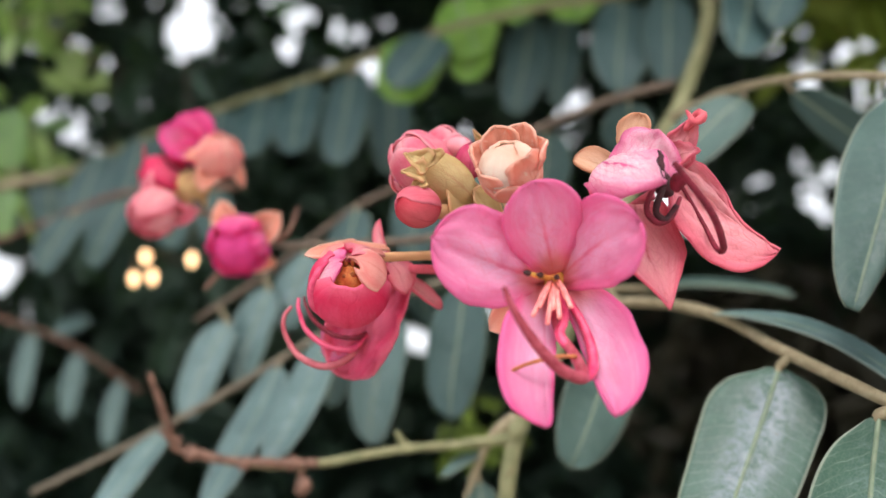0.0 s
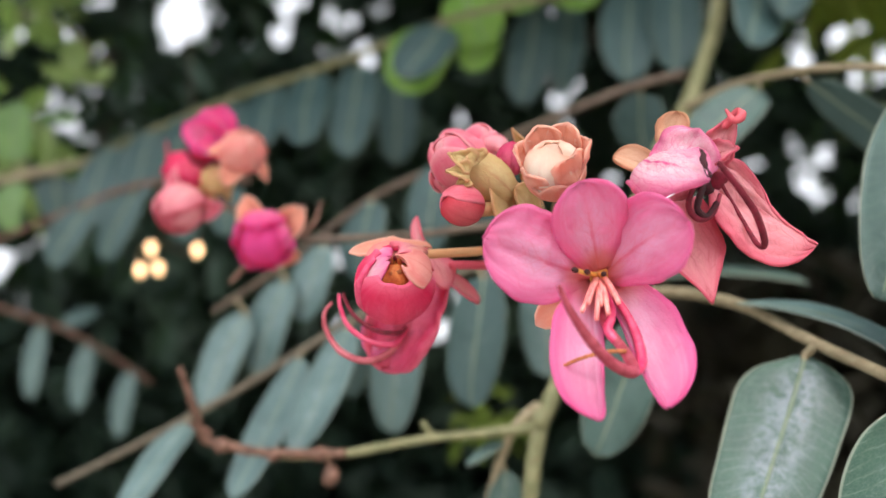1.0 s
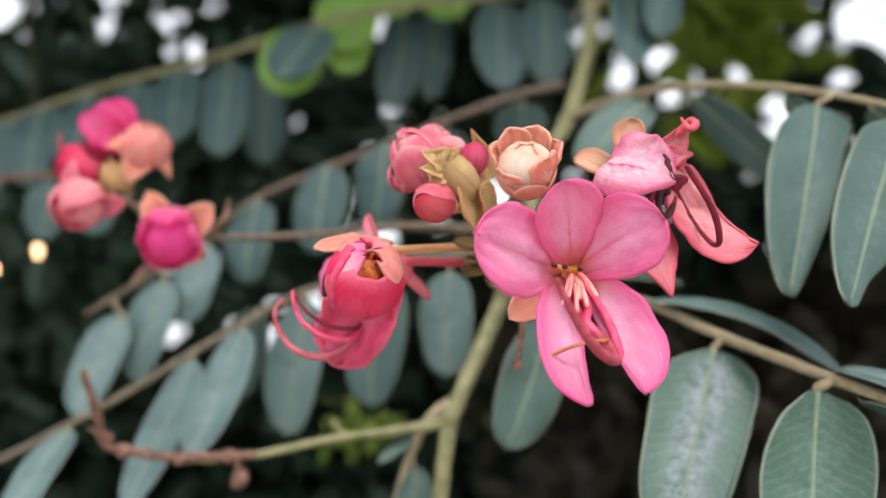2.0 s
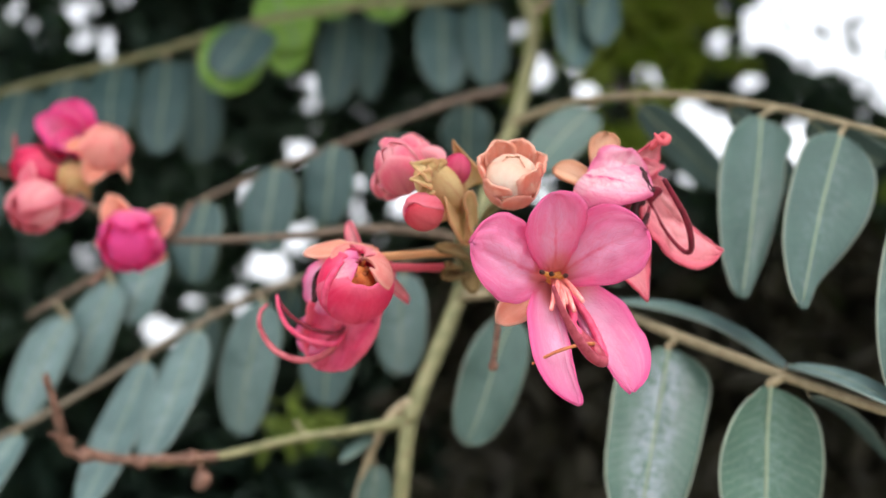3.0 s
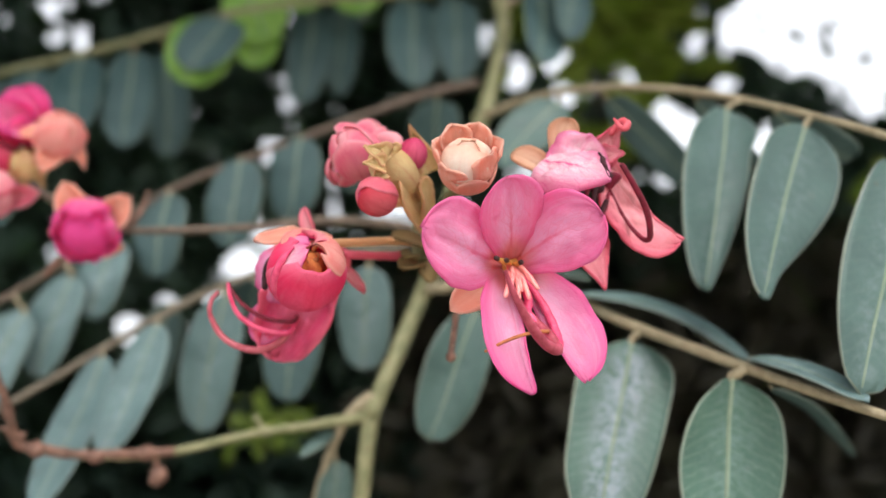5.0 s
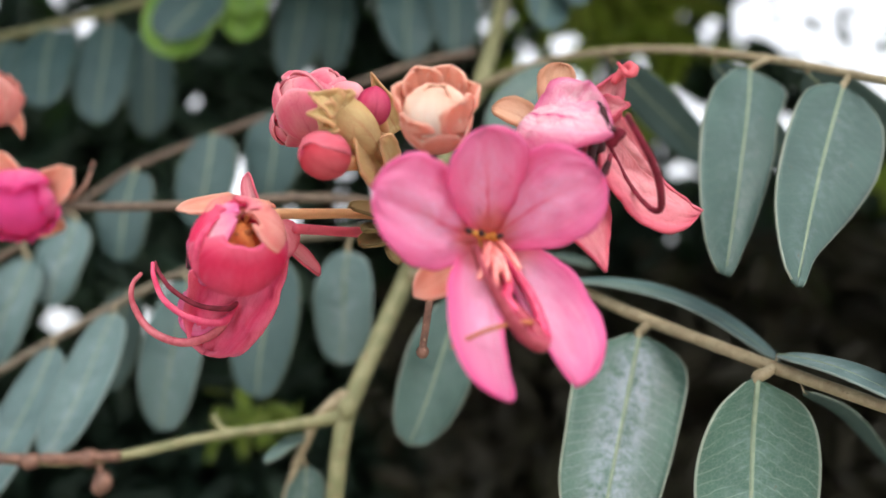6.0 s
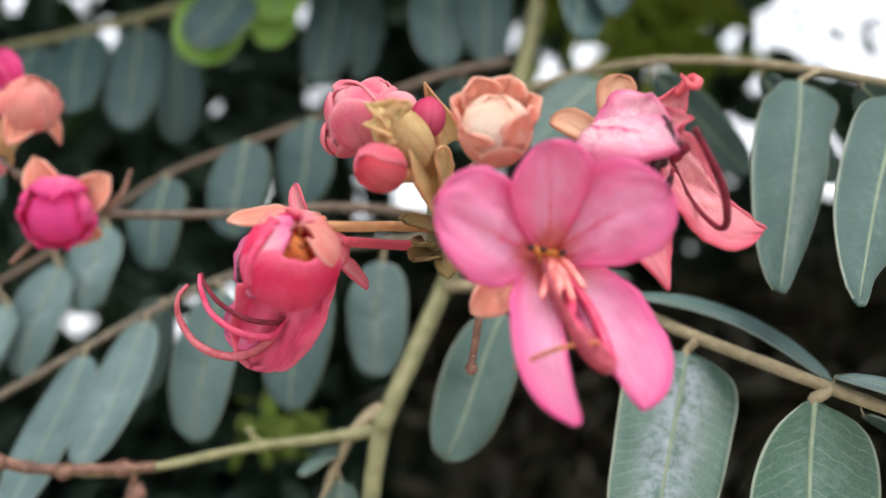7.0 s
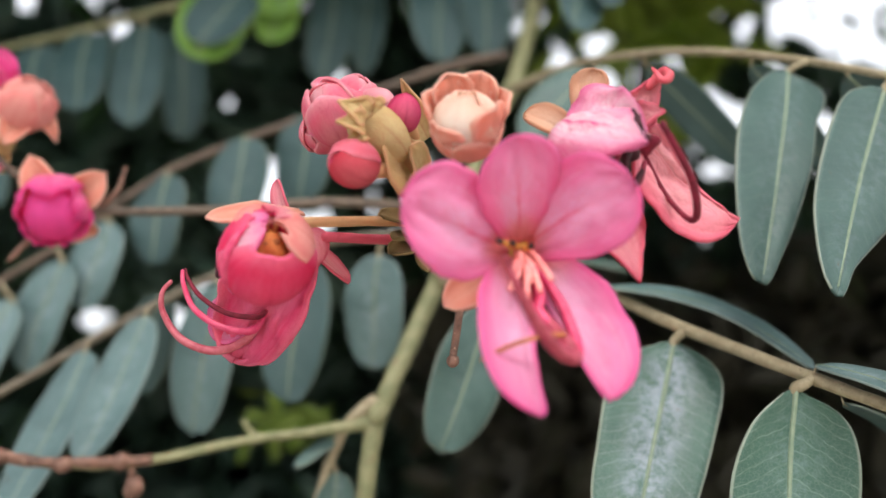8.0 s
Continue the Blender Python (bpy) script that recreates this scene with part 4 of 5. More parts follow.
for a in ((0.0126, 0.1280, 1.5253), (0.0144, 0.1286, 1.5251), (0.0166, 0.1282, 1.5247)):
    stamen(flower, [C, (C + Vector(a)) / 2 + Vector((0, -0.001, -0.0003)), a], [0.0004, 0.0004, 0.00031], FIL_GOLD, "short golden filament", True, 10)
part("style", tube([(0.0182, 0.1234, 1.5136), (0.0155, 0.1229, 1.5135), (0.0115, 0.1231, 1.5125), (0.0084, 0.1244, 1.5111)], [0.0003, 0.0003, 0.00025, 0.0002], 24, 6, 0.2), RUST, flower, "thin orange-brown style")

# ---- the half-open rose flower ----
B = Vector((-0.0134, 0.1462, 1.5265))
bud = thing("half_open_flower", B, "half-open deep rose flower with peach sepals and three curled stamens", "flower", "cassia flowers")
AX = Vector((0.06, -0.84, 0.50))
LN, RD = 0.0128, 0.0060
shell("petal", bud, B, AX, LN, RD, 8, 92, ROSE_RIM, 0.76, 0.03, 1.0, 1.05, rounded=-0.06, scallop=0.015, n=(24, 26), ruffle=0.06, label="boat-shaped lower petal")
shell("petal", bud, B, AX, LN, RD, -104, 52, ROSE_RIM, 0.86, 0.03, 2.0, 1.03, rounded=0.12, scallop=0.02, n=(18, 14))
shell("petal", bud, B, AX, LN, RD, -66, 40, BLUSH, 0.955, 0.30, 2.6, 0.985, blunt=0.5, rounded=0.10, scallop=0.03, n=(16, 12), label="pale folded inner petal")
shell("petal", bud, B, AX, LN, RD, -128, 40, PINK_PALE, 0.96, 0.25, 2.9, 0.965, blunt=0.5, rounded=0.10, n=(14, 10), label="lilac inner petal")
shell("petal", bud, B, AX, LN, RD, 85, 62, ROSE, 0.84, 0.03, 3.0, 0.99, n=(16, 12))
shell("petal", bud, B, AX, LN, RD, 178, 75, ROSE, 0.90, 0.03, 4.0, 0.985, n=(16, 12))
shell("petal", bud, B, AX, LN, RD, 88, 54, SALMON, 0.965, 0.66, 6.0, 1.06, thick=0.0006, scallop=0.06, blunt=0.42, rounded=0.10, n=(24, 22), ruffle=0.10, label="rolled salmon lip")
shell("petal", bud, B, AX, LN, RD, 150, 50, CORAL, 0.98, 0.50, 7.0, 1.05, thick=0.0005, scallop=0.06, blunt=0.42, rounded=0.15, n=(20, 18), ruffle=0.10, label="coral lip")
rim = []
for th, turn in ((0.34, -40), (0.48, -52), (0.62, -60), (0.74, -70), (0.84, -84)):
    ax_ = AX.normalized()
    e1 = (Vector((0, -1, 0)) + ax_ * ax_.y).normalized()
    d_ = e1 * math.cos(radians(turn)) + ax_.cross(e1) * math.sin(radians(turn))
    rim.append(B - ax_ * (math.cos(math.pi * th) * LN / 2 * 1.05) + d_ * (RD * 1.05 * math.sin(math.pi * th)))
part("petal_fold", tube(rim, [0.0002, 0.0007, 0.0008, 0.0006, 0.0002], 24, 8, 0.15), FIL_PINK, bud, "rolled crimson edge of the boat petal")
part("hollow", blob(B + AX.normalized() * 0.0012, AX, 0.0058, 0.0033, 0.1, 10, 12, 0.5), HEART_RUST, bud, "rust-orange throat")
for i in range(6):
    w = i * 1.05
    d = AX.normalized() * (0.0042 + 0.0003 * (i % 3)) + Vector((0.0014 * math.cos(w), 0.0003, 0.0014 * math.sin(w)))
    part("inner_stamen", tube([B, B + d * 0.6, B + d], [0.00025, 0.0003, 0.0005], 8, 6, 0.3), RUST, bud, "rust-orange stamen inside")
petal("sepal", bud, (-0.0080, 0.1543, 1.5342), (-0.0210, 0.1505, 1.5324), 0.0064, (0.05, -0.55, 1), PEACH, -0.05, 0.06, 0.0, 0.09, 7.0, 0.55, 0.5, (18, 10), label="long peach sepal")
petal("petal", bud, (-0.0089, 0.1494, 1.5329), (-0.0172, 0.1426, 1.5306), 0.0056, (0.0, -0.7, 0.8), SALMON, -0.12, 0.10, -0.06, 0.12, 7.7, 0.55, 0.5, (18, 12), label="pale salmon fold")
petal("sepal", bud, (-0.0082, 0.1625, 1.5338), (-0.0097, 0.1660, 1.5413), 0.0030, (-0.8, -0.5, 0.2), CORAL, 0.3, 0.1, 0.1, 0.05, 8.0, 0.5, 0.5, (12, 6), label="narrow coral sepal")
petal("sepal", bud, (-0.0076, 0.1607, 1.5328), (-0.0051, 0.1588, 1.5271), 0.0050, (0.2, -1, 0.2), CORAL, 0.3, 0.15, 0, 0.06, 9.0, 0.5, 0.5, (12, 6), label="coral sepal")
petal("sepal", bud, (-0.0067, 0.1622, 1.5306), (0.0007, 0.1674, 1.5253), 0.0034, (0.2, -0.9, 0.5), CORAL, 0.25, 0.06, 0.1, 0.05, 10.0, 0.55, 0.5, (12, 6), label="narrow coral sepal")
petal("petal", bud, (-0.0068, 0.1644, 1.5299), (-0.0168, 0.1678, 1.5137), 0.0130, (-0.25, -1, 0.0), ROSE_SOFT, 0.14, 0.12, 0.05, 0.16, 11.0, 0.55, 0.5, (30, 22), jag=0.12)
petal("petal", bud, (-0.0140, 0.1610, 1.5332), (-0.0170, 0.1632, 1.5238), 0.0092, (-0.5, -1, 0.15), PINK_PALE, -0.28, 0.14, 0.0, 0.12, 12.0, 0.5, 0.6, (20, 14), label="lilac-pink side petal", sweep=0.08)
stamen(bud, [(-0.0160, 0.1585, 1.5320), (-0.0184, 0.1545, 1.5295), (-0.0192, 0.1522, 1.5270), (-0.0194, 0.1518, 1.5246)], [0.0003, 0.0004, 0.0006, 0.0005], FIL_DARK, "dark withered stamen", False, 16)
HEART = (-0.0122, 0.1642, 1.5211)
petal("petal", bud, (-0.0127, 0.1651, 1.5215), (-0.0203, 0.1687, 1.5192), 0.0078, (-0.2, -1, 0.2), PINK, 0.15, 0.08, 0.05, 0.12, 13.0, 0.6, 0.6, (16, 12), label="pale pink back petal", jag=0.1)
stamen(bud, [HEART, (-0.0151, 0.1641, 1.5170), (-0.0197, 0.1664, 1.5156), (-0.0244, 0.1680, 1.5176), (-0.0270, 0.1682, 1.5216), (-0.0271, 0.1676, 1.5245), (-0.0258, 0.1672, 1.5262)], [0.00046, 0.00068, 0.00068, 0.00061, 0.00046, 0.00038, 0.00030], FIL_ROSE, "thick curled red filament", False, 40)
stamen(bud, [HEART, (-0.0144, 0.1618, 1.5181), (-0.0188, 0.1626, 1.5188), (-0.0225, 0.1641, 1.5216), (-0.0240, 0.1644, 1.5251), (-0.0242, 0.1649, 1.5274)], [0.00046, 0.00061, 0.00053, 0.00046, 0.00038, 0.00030], FIL_PINK, "curled pink filament", False, 36)
stamen(bud, [HEART, (-0.0139, 0.1614, 1.5200), (-0.0179, 0.1632, 1.5208), (-0.0215, 0.1657, 1.5235), (-0.0234, 0.1681, 1.5266), (-0.0238, 0.1688, 1.5282)], [0.00038, 0.00046, 0.00038, 0.00038, 0.00030, 0.00023], FIL_CRIMSON, "curled crimson filament", False, 36)

# ---- the pink, red, olive and magenta buds ----
pb = Vector((-0.0022, 0.1561, 1.5498))
pinkbud = thing("closed_pink_bud", pb, "plump closed pink bud with overlapping petals", "bud", "cassia buds")
for i, (c, ax, ln, rd, lobes) in enumerate((((-0.0035, 0.1523, 1.5483), (-0.45, -0.55, 0.55), 0.0096, 0.0038, 3), ((-0.0041, 0.1567, 1.5466), (-0.35, -0.6, -0.2), 0.0085, 0.0030, 3), ((0.0013, 0.1604, 1.5532), (0.2, -0.5, 0.8), 0.0076, 0.0032, 3))):
    part("core", blob(c, ax, ln * 0.9, rd * 0.86, 0.1, 10, 12), BUD_PINK, pinkbud)
    for j in range(lobes + 2):
        shell("petal", pinkbud, c, ax, ln, rd, j * 137 + i * 40 - 30, 62, BUD_PINK, 0.80 + 0.045 * j, 0.02, i * 1.3 + j, 1.12 - 0.045 * j, rounded=0.22, blunt=0.55, n=(14, 12))
petal("petal", pinkbud, (0.0030, 0.1566, 1.5520), (-0.0058, 0.1551, 1.5541), 0.0082, (-0.1, -0.70, 0.75), BUD_PINK, -0.26, 0.10, -0.10, 0.08, 5.3, 0.42, 0.7, (20, 16), label="cap-like upper petal")
petal("petal", pinkbud, (0.0032, 0.1621, 1.5549), (0.0059, 0.1611, 1.5551), 0.0042, (-0.1, -0.5, 0.9), BUD_PINK, -0.35, 0.1, -0.2, 0.06, 6.3, 0.55, 0.6, (12, 8))
part("rolled_petal", tube([(0.0025, 0.1587, 1.5520), (0.0035, 0.1556, 1.5519), (0.0047, 0.1537, 1.5511), (0.0050, 0.1530, 1.5499)], [0.0014, 0.0016, 0.0015, 0.0010], 16, 10, 0.1), BUD_PINK, pinkbud, "rolled mauve-pink petal")
petal("petal", pinkbud, (-0.0039, 0.1537, 1.5465), (-0.0067, 0.1525, 1.5475), 0.0046, (-0.5, -0.9, 0.1), BLUSH, 0.2, 0.1, -0.1, 0.06, 6.9, 0.6, 0.6, (12, 8), label="pale outer petal edge")
part("pedicel", tube([(-0.0001, 0.1594, 1.5486), (0.0072, 0.1623, 1.5445), (0.0122, 0.1645, 1.5389)], [0.0012, 0.001, 0.001], 14, 8, 0.1), OLIVE, pinkbud)

rb = Vector((-0.0026, 0.1402, 1.5376))
redbud = thing("small_red_bud", rb, "small round red bud with closed petal scales", "bud", "cassia buds")
rax = Vector((-0.75, -0.45, 0.1))
# lighter scales above, darker below: the top light is put into their colours
for i, (tn, sp, gr, tp, mt) in enumerate(((72, 74, 1.06, 0.97, BUD_ROSE), (-48, 80, 1.03, 0.97, RED), (-120, 70, 1.0, 0.98, CRIMSON), (160, 70, 1.02, 0.96, BUD_ROSE))):
    shell("bud_scale", redbud, rb, rax, 0.0068, 0.0030, tn, sp, mt, tp, 0.03, i * 2.1, gr, rounded=0.10 if i else 0.26, blunt=0.45, ruffle=0.05, n=(20, 18))
part("core", blob(rb, rax, 0.0066, 0.0028, 0.2, 10, 14, 0.15), RED, redbud)
part("pedicel", tube([rb - rax.normalized() * 0.003, (0.0060, 0.1512, 1.5391), (0.0114, 0.1616, 1.5383)], [0.0012, 0.001, 0.001], 12, 8, 0.1), OLIVE, redbud)

ob_ = Vector((0.0017, 0.1452, 1.5432))
olive = thing("olive_bud", ob_, "olive-tan bud with pointed papery sepals", "bud", "cassia buds")
oax = Vector((-0.62, -0.42, 0.42))
for i, (tn, sp, gr) in enumerate(((0, 85, 1.0), (120, 85, 0.97), (-120, 85, 0.94))):
    shell("sepal", olive, ob_, oax, 0.0108, 0.0036, tn, sp, OLIVE, 1.0, 0.03, i * 1.7, gr, rounded=0.0, blunt=0.5, n=(16, 12))
part("core", blob(ob_, oax, 0.0094, 0.0031, 0.1, 8, 10), OLIVE, olive)
for b, t, w in (((-0.0008, 0.1392, 1.5436), (-0.0046, 0.1392, 1.5456), 0.0044), ((0.0002, 0.1394, 1.5442), (-0.0016, 0.1398, 1.5464), 0.0040), ((-0.0014, 0.1386, 1.5422), (-0.0050, 0.1386, 1.5426), 0.0036), ((-0.0012, 0.1390, 1.5412), (-0.0036, 0.1392, 1.5402), 0.0030)):
    petal("bract", olive, b, t, w, (-0.2, -1, 0.3), OLIVE, 0.30, 0.06, 0.08, 0.14, w * 900, 0.22, 0.9, (14, 10), label="pointed papery tip", point=3)
for b, t, w in (((0.0077, 0.1516, 1.5371), (0.0018, 0.1427, 1.5408), 0.0094), ((0.0104, 0.1535, 1.5372), (0.0060, 0.1446, 1.5411), 0.0062)):
    petal("bract", olive, b, t, w, (-0.1, -1, 0.3), OLIVE, 0.08, 0.10, 0.02, 0.07, w * 900, 0.45, 0.75, (18, 12), label="broad tan bract")
part("pedicel", tube([ob_ - oax.normalized() * 0.004, (0.0085, 0.1553, 1.5392), (0.0125, 0.1650, 1.5368)], [0.0016, 0.0014, 0.0014], 12, 8, 0.1), OLIVE, olive)

mb = Vector((0.0057, 0.1465, 1.5467))
magbud = thing("tiny_magenta_bud", mb, "tiny magenta bud in a pointed olive sepal", "bud", "cassia buds")
for i, (tn, sp) in enumerate(((0, 80), (120, 80), (-120, 80))):
    shell("bud_scale", magbud, mb, (0.1, -0.3, 1), 0.0056, 0.0024, tn, sp, CRIMSON, 1.0, 0.03, i * 1.1, 1 - 0.03 * i)
petal("sepal", magbud, (0.0113, 0.1549, 1.5457), (0.0065, 0.1503, 1.5529), 0.0056, (-0.3, -1, 0), OLIVE, 0.3, -0.1, 0.1, 0.05, 2.0, 0.25, 0.7, (14, 8), label="pointed olive sepal", point=3)
part("pedicel", tube([(0.0081, 0.1526, 1.5470), (0.0111, 0.1595, 1.5434), (0.0132, 0.1659, 1.5370)], [0.0010, 0.0009, 0.001], 12, 8, 0.1), OLIVE, magbud)

# ---- the cupped peach flower ----
G = Vector((0.0110, 0.1340, 1.5414))
cup = thing("cupped_peach_flower", G, "cupped peach flower with scalloped sepals and pale folded petals", "flower", "cassia flowers")
gax = Vector((-0.20, -0.74, 0.64)).normalized()
gd = (Vector((0, 0, -1)) + gax * gax.z).normalized()
gr_ = gd.cross(gax) * -1
for i, tn in enumerate((0, 72, 144, 216, 288)):
    shell("cup_base", cup, G, gax, 0.0094, 0.0046, tn + 8, 50, PEACH, 0.52, 0.03, i * 1.9, 1.0 + 0.012 * (i % 2), rounded=0.10, n=(14, 10), toward=gd, label="coral underside of the cup")
# rounded lobes of the rim: heading, reach, height and width of each
for i, (tn, out, up, w) in enumerate(((-46, 0.0056, 0.0018, 0.0056), (-108, 0.0062, 0.0044, 0.0056), (-158, 0.0060, 0.0054, 0.0060), (158, 0.0066, 0.0052, 0.0062), (108, 0.0066, 0.0040, 0.0056), (50, 0.0050, 0.0050, 0.0066))):
    a = radians(tn)
    d = gd * math.cos(a) + gr_ * math.sin(a)
    petal("sepal", cup, G + d * 0.0040 - gax * 0.0010, G + d * out * 0.84 + gax * (up * 0.80 + 0.0008), w * 0.98, gax - d * 0.8, PEACH, 0.22, -0.10, -0.16, 0.10, i * 1.7, 0.66, 0.75, (14, 12), label="rounded peach lobe")
# broad pale petals that overlap over the heart
for i, (tn, sp, tp, gr) in enumerate(((-24, 84, 0.94, 1.07), (98, 70, 0.90, 1.03), (-112, 66, 0.91, 1.03), (178, 66, 0.92, 0.99))):
    shell("petal", cup, G + gax * 0.0004, gax, 0.0078, 0.0040, tn, sp, CREAM, tp, 0.25, i * 2.3 + 1, gr, rounded=0.22, blunt=0.42, ruffle=0.16, n=(24, 20), toward=gd, label="pale folded petal")
part("heart", blob(G + gax * 0.0003, gax, 0.0076, 0.0037, 0.1, 12, 16, 0.2), CREAM, cup)

# ---- the withering coral flower ----
H = Vector((0.0337, 0.1343, 1.5415))
wither = thing("withering_flower", H, "withering coral flower with a torn drooping petal and dark coiled stamens", "flower", "cassia flowers")
petal("petal", wither, (0.0248, 0.1355, 1.5429), (0.0308, 0.1240, 1.5371), 0.0114, (-0.15, -1, 0.35), BLUSH, -0.16, 0.10, -0.04, 0.10, 1.0, 0.42, 0.75, (24, 18), label="blush petal with dark veins", sweep=0.02, point=2)
petal("petal", wither, (0.0287, 0.1345, 1.5404), (0.0329, 0.1327, 1.5468), 0.0098, (-0.15, -1, 0.3), BLUSH, -0.15, 0.05, 0.0, 0.10, 1.6, 0.55, 0.9, (16, 12), label="blush petal, torn at its top", jag=0.18)
petal("sepal", wither, (0.0280, 0.1384, 1.5415), (0.0214, 0.1401, 1.5456), 0.0046, (-0.2, -1, 0.3), SEPAL_TAN, 0.22, 0.05, -0.1, 0.04, 2.0, 0.62, 0.6, (14, 10), label="rounded peach sepal")
petal("sepal", wither, (0.0295, 0.1388, 1.5445), (0.0318, 0.1389, 1.5511), 0.0052, (-0.5, -0.9, 0.2), SEPAL_TAN, 0.25, 0.1, 0.25, 0.10, 3.0, 0.62, 0.6, (14, 10), label="curled peach sepal", jag=0.1)
petal("petal", wither, (0.0346, 0.1360, 1.5431), (0.0383, 0.1327, 1.5490), 0.0058, (0.1, -1, 0.2), CORAL, 0.20, -0.05, 0.05, 0.14, 4.0, 0.12, 0.9, (20, 12), label="shrivelled curled petal", jag=0.05, sweep=0.04, point=2)
part("curled_tip", tube([(0.0367, 0.1333, 1.5472), (0.0379, 0.1323, 1.5486), (0.0385, 0.1312, 1.5489), (0.0384, 0.1304, 1.5480), (0.0372, 0.1300, 1.5473), (0.0368, 0.1304, 1.5480), (0.0364, 0.1311, 1.5493)], [0.0005, 0.0006, 0.0006, 0.0006, 0.0005, 0.0004, 0.0002], 28, 8, 0.6), CORAL_DARK, wither, "curled crimson tip")
petal("petal", wither, (0.0348, 0.1355, 1.5433), (0.0381, 0.1323, 1.5436), 0.0046, (0.1, -1, 0.2), CORAL, 0.2, 0.1, 0.15, 0.12, 5.0, 0.15, 0.9, (14, 10), label="torn petal", jag=0.15, point=2)
petal("petal", wither, (0.0346, 0.1350, 1.5425), (0.0498, 0.1361, 1.5287), 0.0156, (-0.25, -0.9, 0.3), CORAL, 0.13, -0.05, 0.10, 0.09, 6.0, n=(40, 26), label="large drooping coral petal", jag=0.02,
      sides=([(0, 0.3), (0.1, 0.55), (0.2, 0.78), (0.33, 0.92), (0.53, 1.03), (0.78, 0.94), (0.93, 0.6), (1, 0.08)], [(0, 0.25), (0.1, 0.36), (0.19, 0.39), (0.43, 0.34), (0.5, 0.26), (0.66, 0.08), (0.84, 0.03), (1, 0.06)]))
petal("petal", wither, (0.0300, 0.1395, 1.5375), (0.0330, 0.1318, 1.5209), 0.0116, (0.20, -0.9, 0.1), CORAL, 0.12, -0.08, -0.05, 0.08, 7.0, 0.52, 0.7, (20, 12), label="narrow coral petal", point=3)
part("dark_heart", blob((0.0328, 0.1338, 1.5393), (0.3, -0.5, -0.8), 0.0058, 0.0018, 0.2, 8, 10, 0.6), FIL_DARK, wither, "dried dark heart")
part("dry_knot", blob((0.0345, 0.1299, 1.5383), (0.4, -0.5, 0.3), 0.0032, 0.0010, 0.2, 10, 12, 1.2), FIL_CRIMSON, wither, "dried crimson knot")
part("torn_edge", tube([(0.0312, 0.1277, 1.5422), (0.0313, 0.1268, 1.5409), (0.0309, 0.1256, 1.5391), (0.0314, 0.1249, 1.5374)], [0.0002, 0.0003, 0.0005, 0.0004], 22, 8, 1.6), FIL_DARK, wither, "dark dried torn edge")
HOOK = [(0.0346, 0.1343, 1.5415), (0.0390, 0.1359, 1.5340), (0.0395, 0.1313, 1.5291), (0.0397, 0.1288, 1.5289), (0.0373, 0.1254, 1.5330), (0.0318, 0.1216, 1.5387)]
stamen(wither, HOOK, [0.0003, 0.0003, 0.0004, 0.0005, 0.00055, 0.00042], FIL_CRIMSON, "long hooked dark filament", False, 40)
stamen(wither, [(0.0330, 0.1330, 1.5403), (0.0307, 0.1317, 1.5371), (0.0301, 0.1317, 1.5346), (0.0316, 0.1320, 1.5330), (0.0337, 0.1323, 1.5339), (0.0353, 0.1332, 1.5370)], [0.0003, 0.0004, 0.00046, 0.00046, 0.0004, 0.0003], FIL_CRIMSON, "coiled crimson filament", False, 36)
stamen(wither, [(0.0338, 0.1332, 1.5395), (0.0319, 0.1318, 1.5365), (0.0314, 0.1317, 1.5344), (0.0328, 0.1321, 1.5335), (0.0345, 0.1325, 1.5356)], [0.0004, 0.0005, 0.0005, 0.0005, 0.0004], FIL_DARK, "coiled dark filament", False, 32)

# ---- the cluster of buds on the far twig ----
far = thing("far_flower_cluster_stalk", (0.0372, 0.2558, 1.5566), "thin brown twig that bears a second cluster of buds", "flower stalk")
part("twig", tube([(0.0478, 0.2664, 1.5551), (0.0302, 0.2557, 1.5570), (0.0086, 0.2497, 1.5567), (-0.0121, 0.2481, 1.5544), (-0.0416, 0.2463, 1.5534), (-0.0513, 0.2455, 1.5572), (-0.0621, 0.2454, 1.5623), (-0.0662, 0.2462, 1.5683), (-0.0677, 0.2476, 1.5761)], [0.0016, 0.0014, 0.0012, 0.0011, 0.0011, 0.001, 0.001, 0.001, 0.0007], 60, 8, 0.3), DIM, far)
part("spur", tube([(-0.0444, 0.2463, 1.5534), (-0.0395, 0.2445, 1.5571), (-0.0373, 0.2442, 1.5631)], [0.001, 0.0007, 0.0004], 10, 6, 0.3), BROWN, far)
part("spur", tube([(-0.0568, 0.2474, 1.5480), (-0.0608, 0.2483, 1.5438), (-0.0624, 0.2487, 1.5422)], [0.0009, 0.0007, 0.0005], 10, 6, 0.3), BROWN, far)


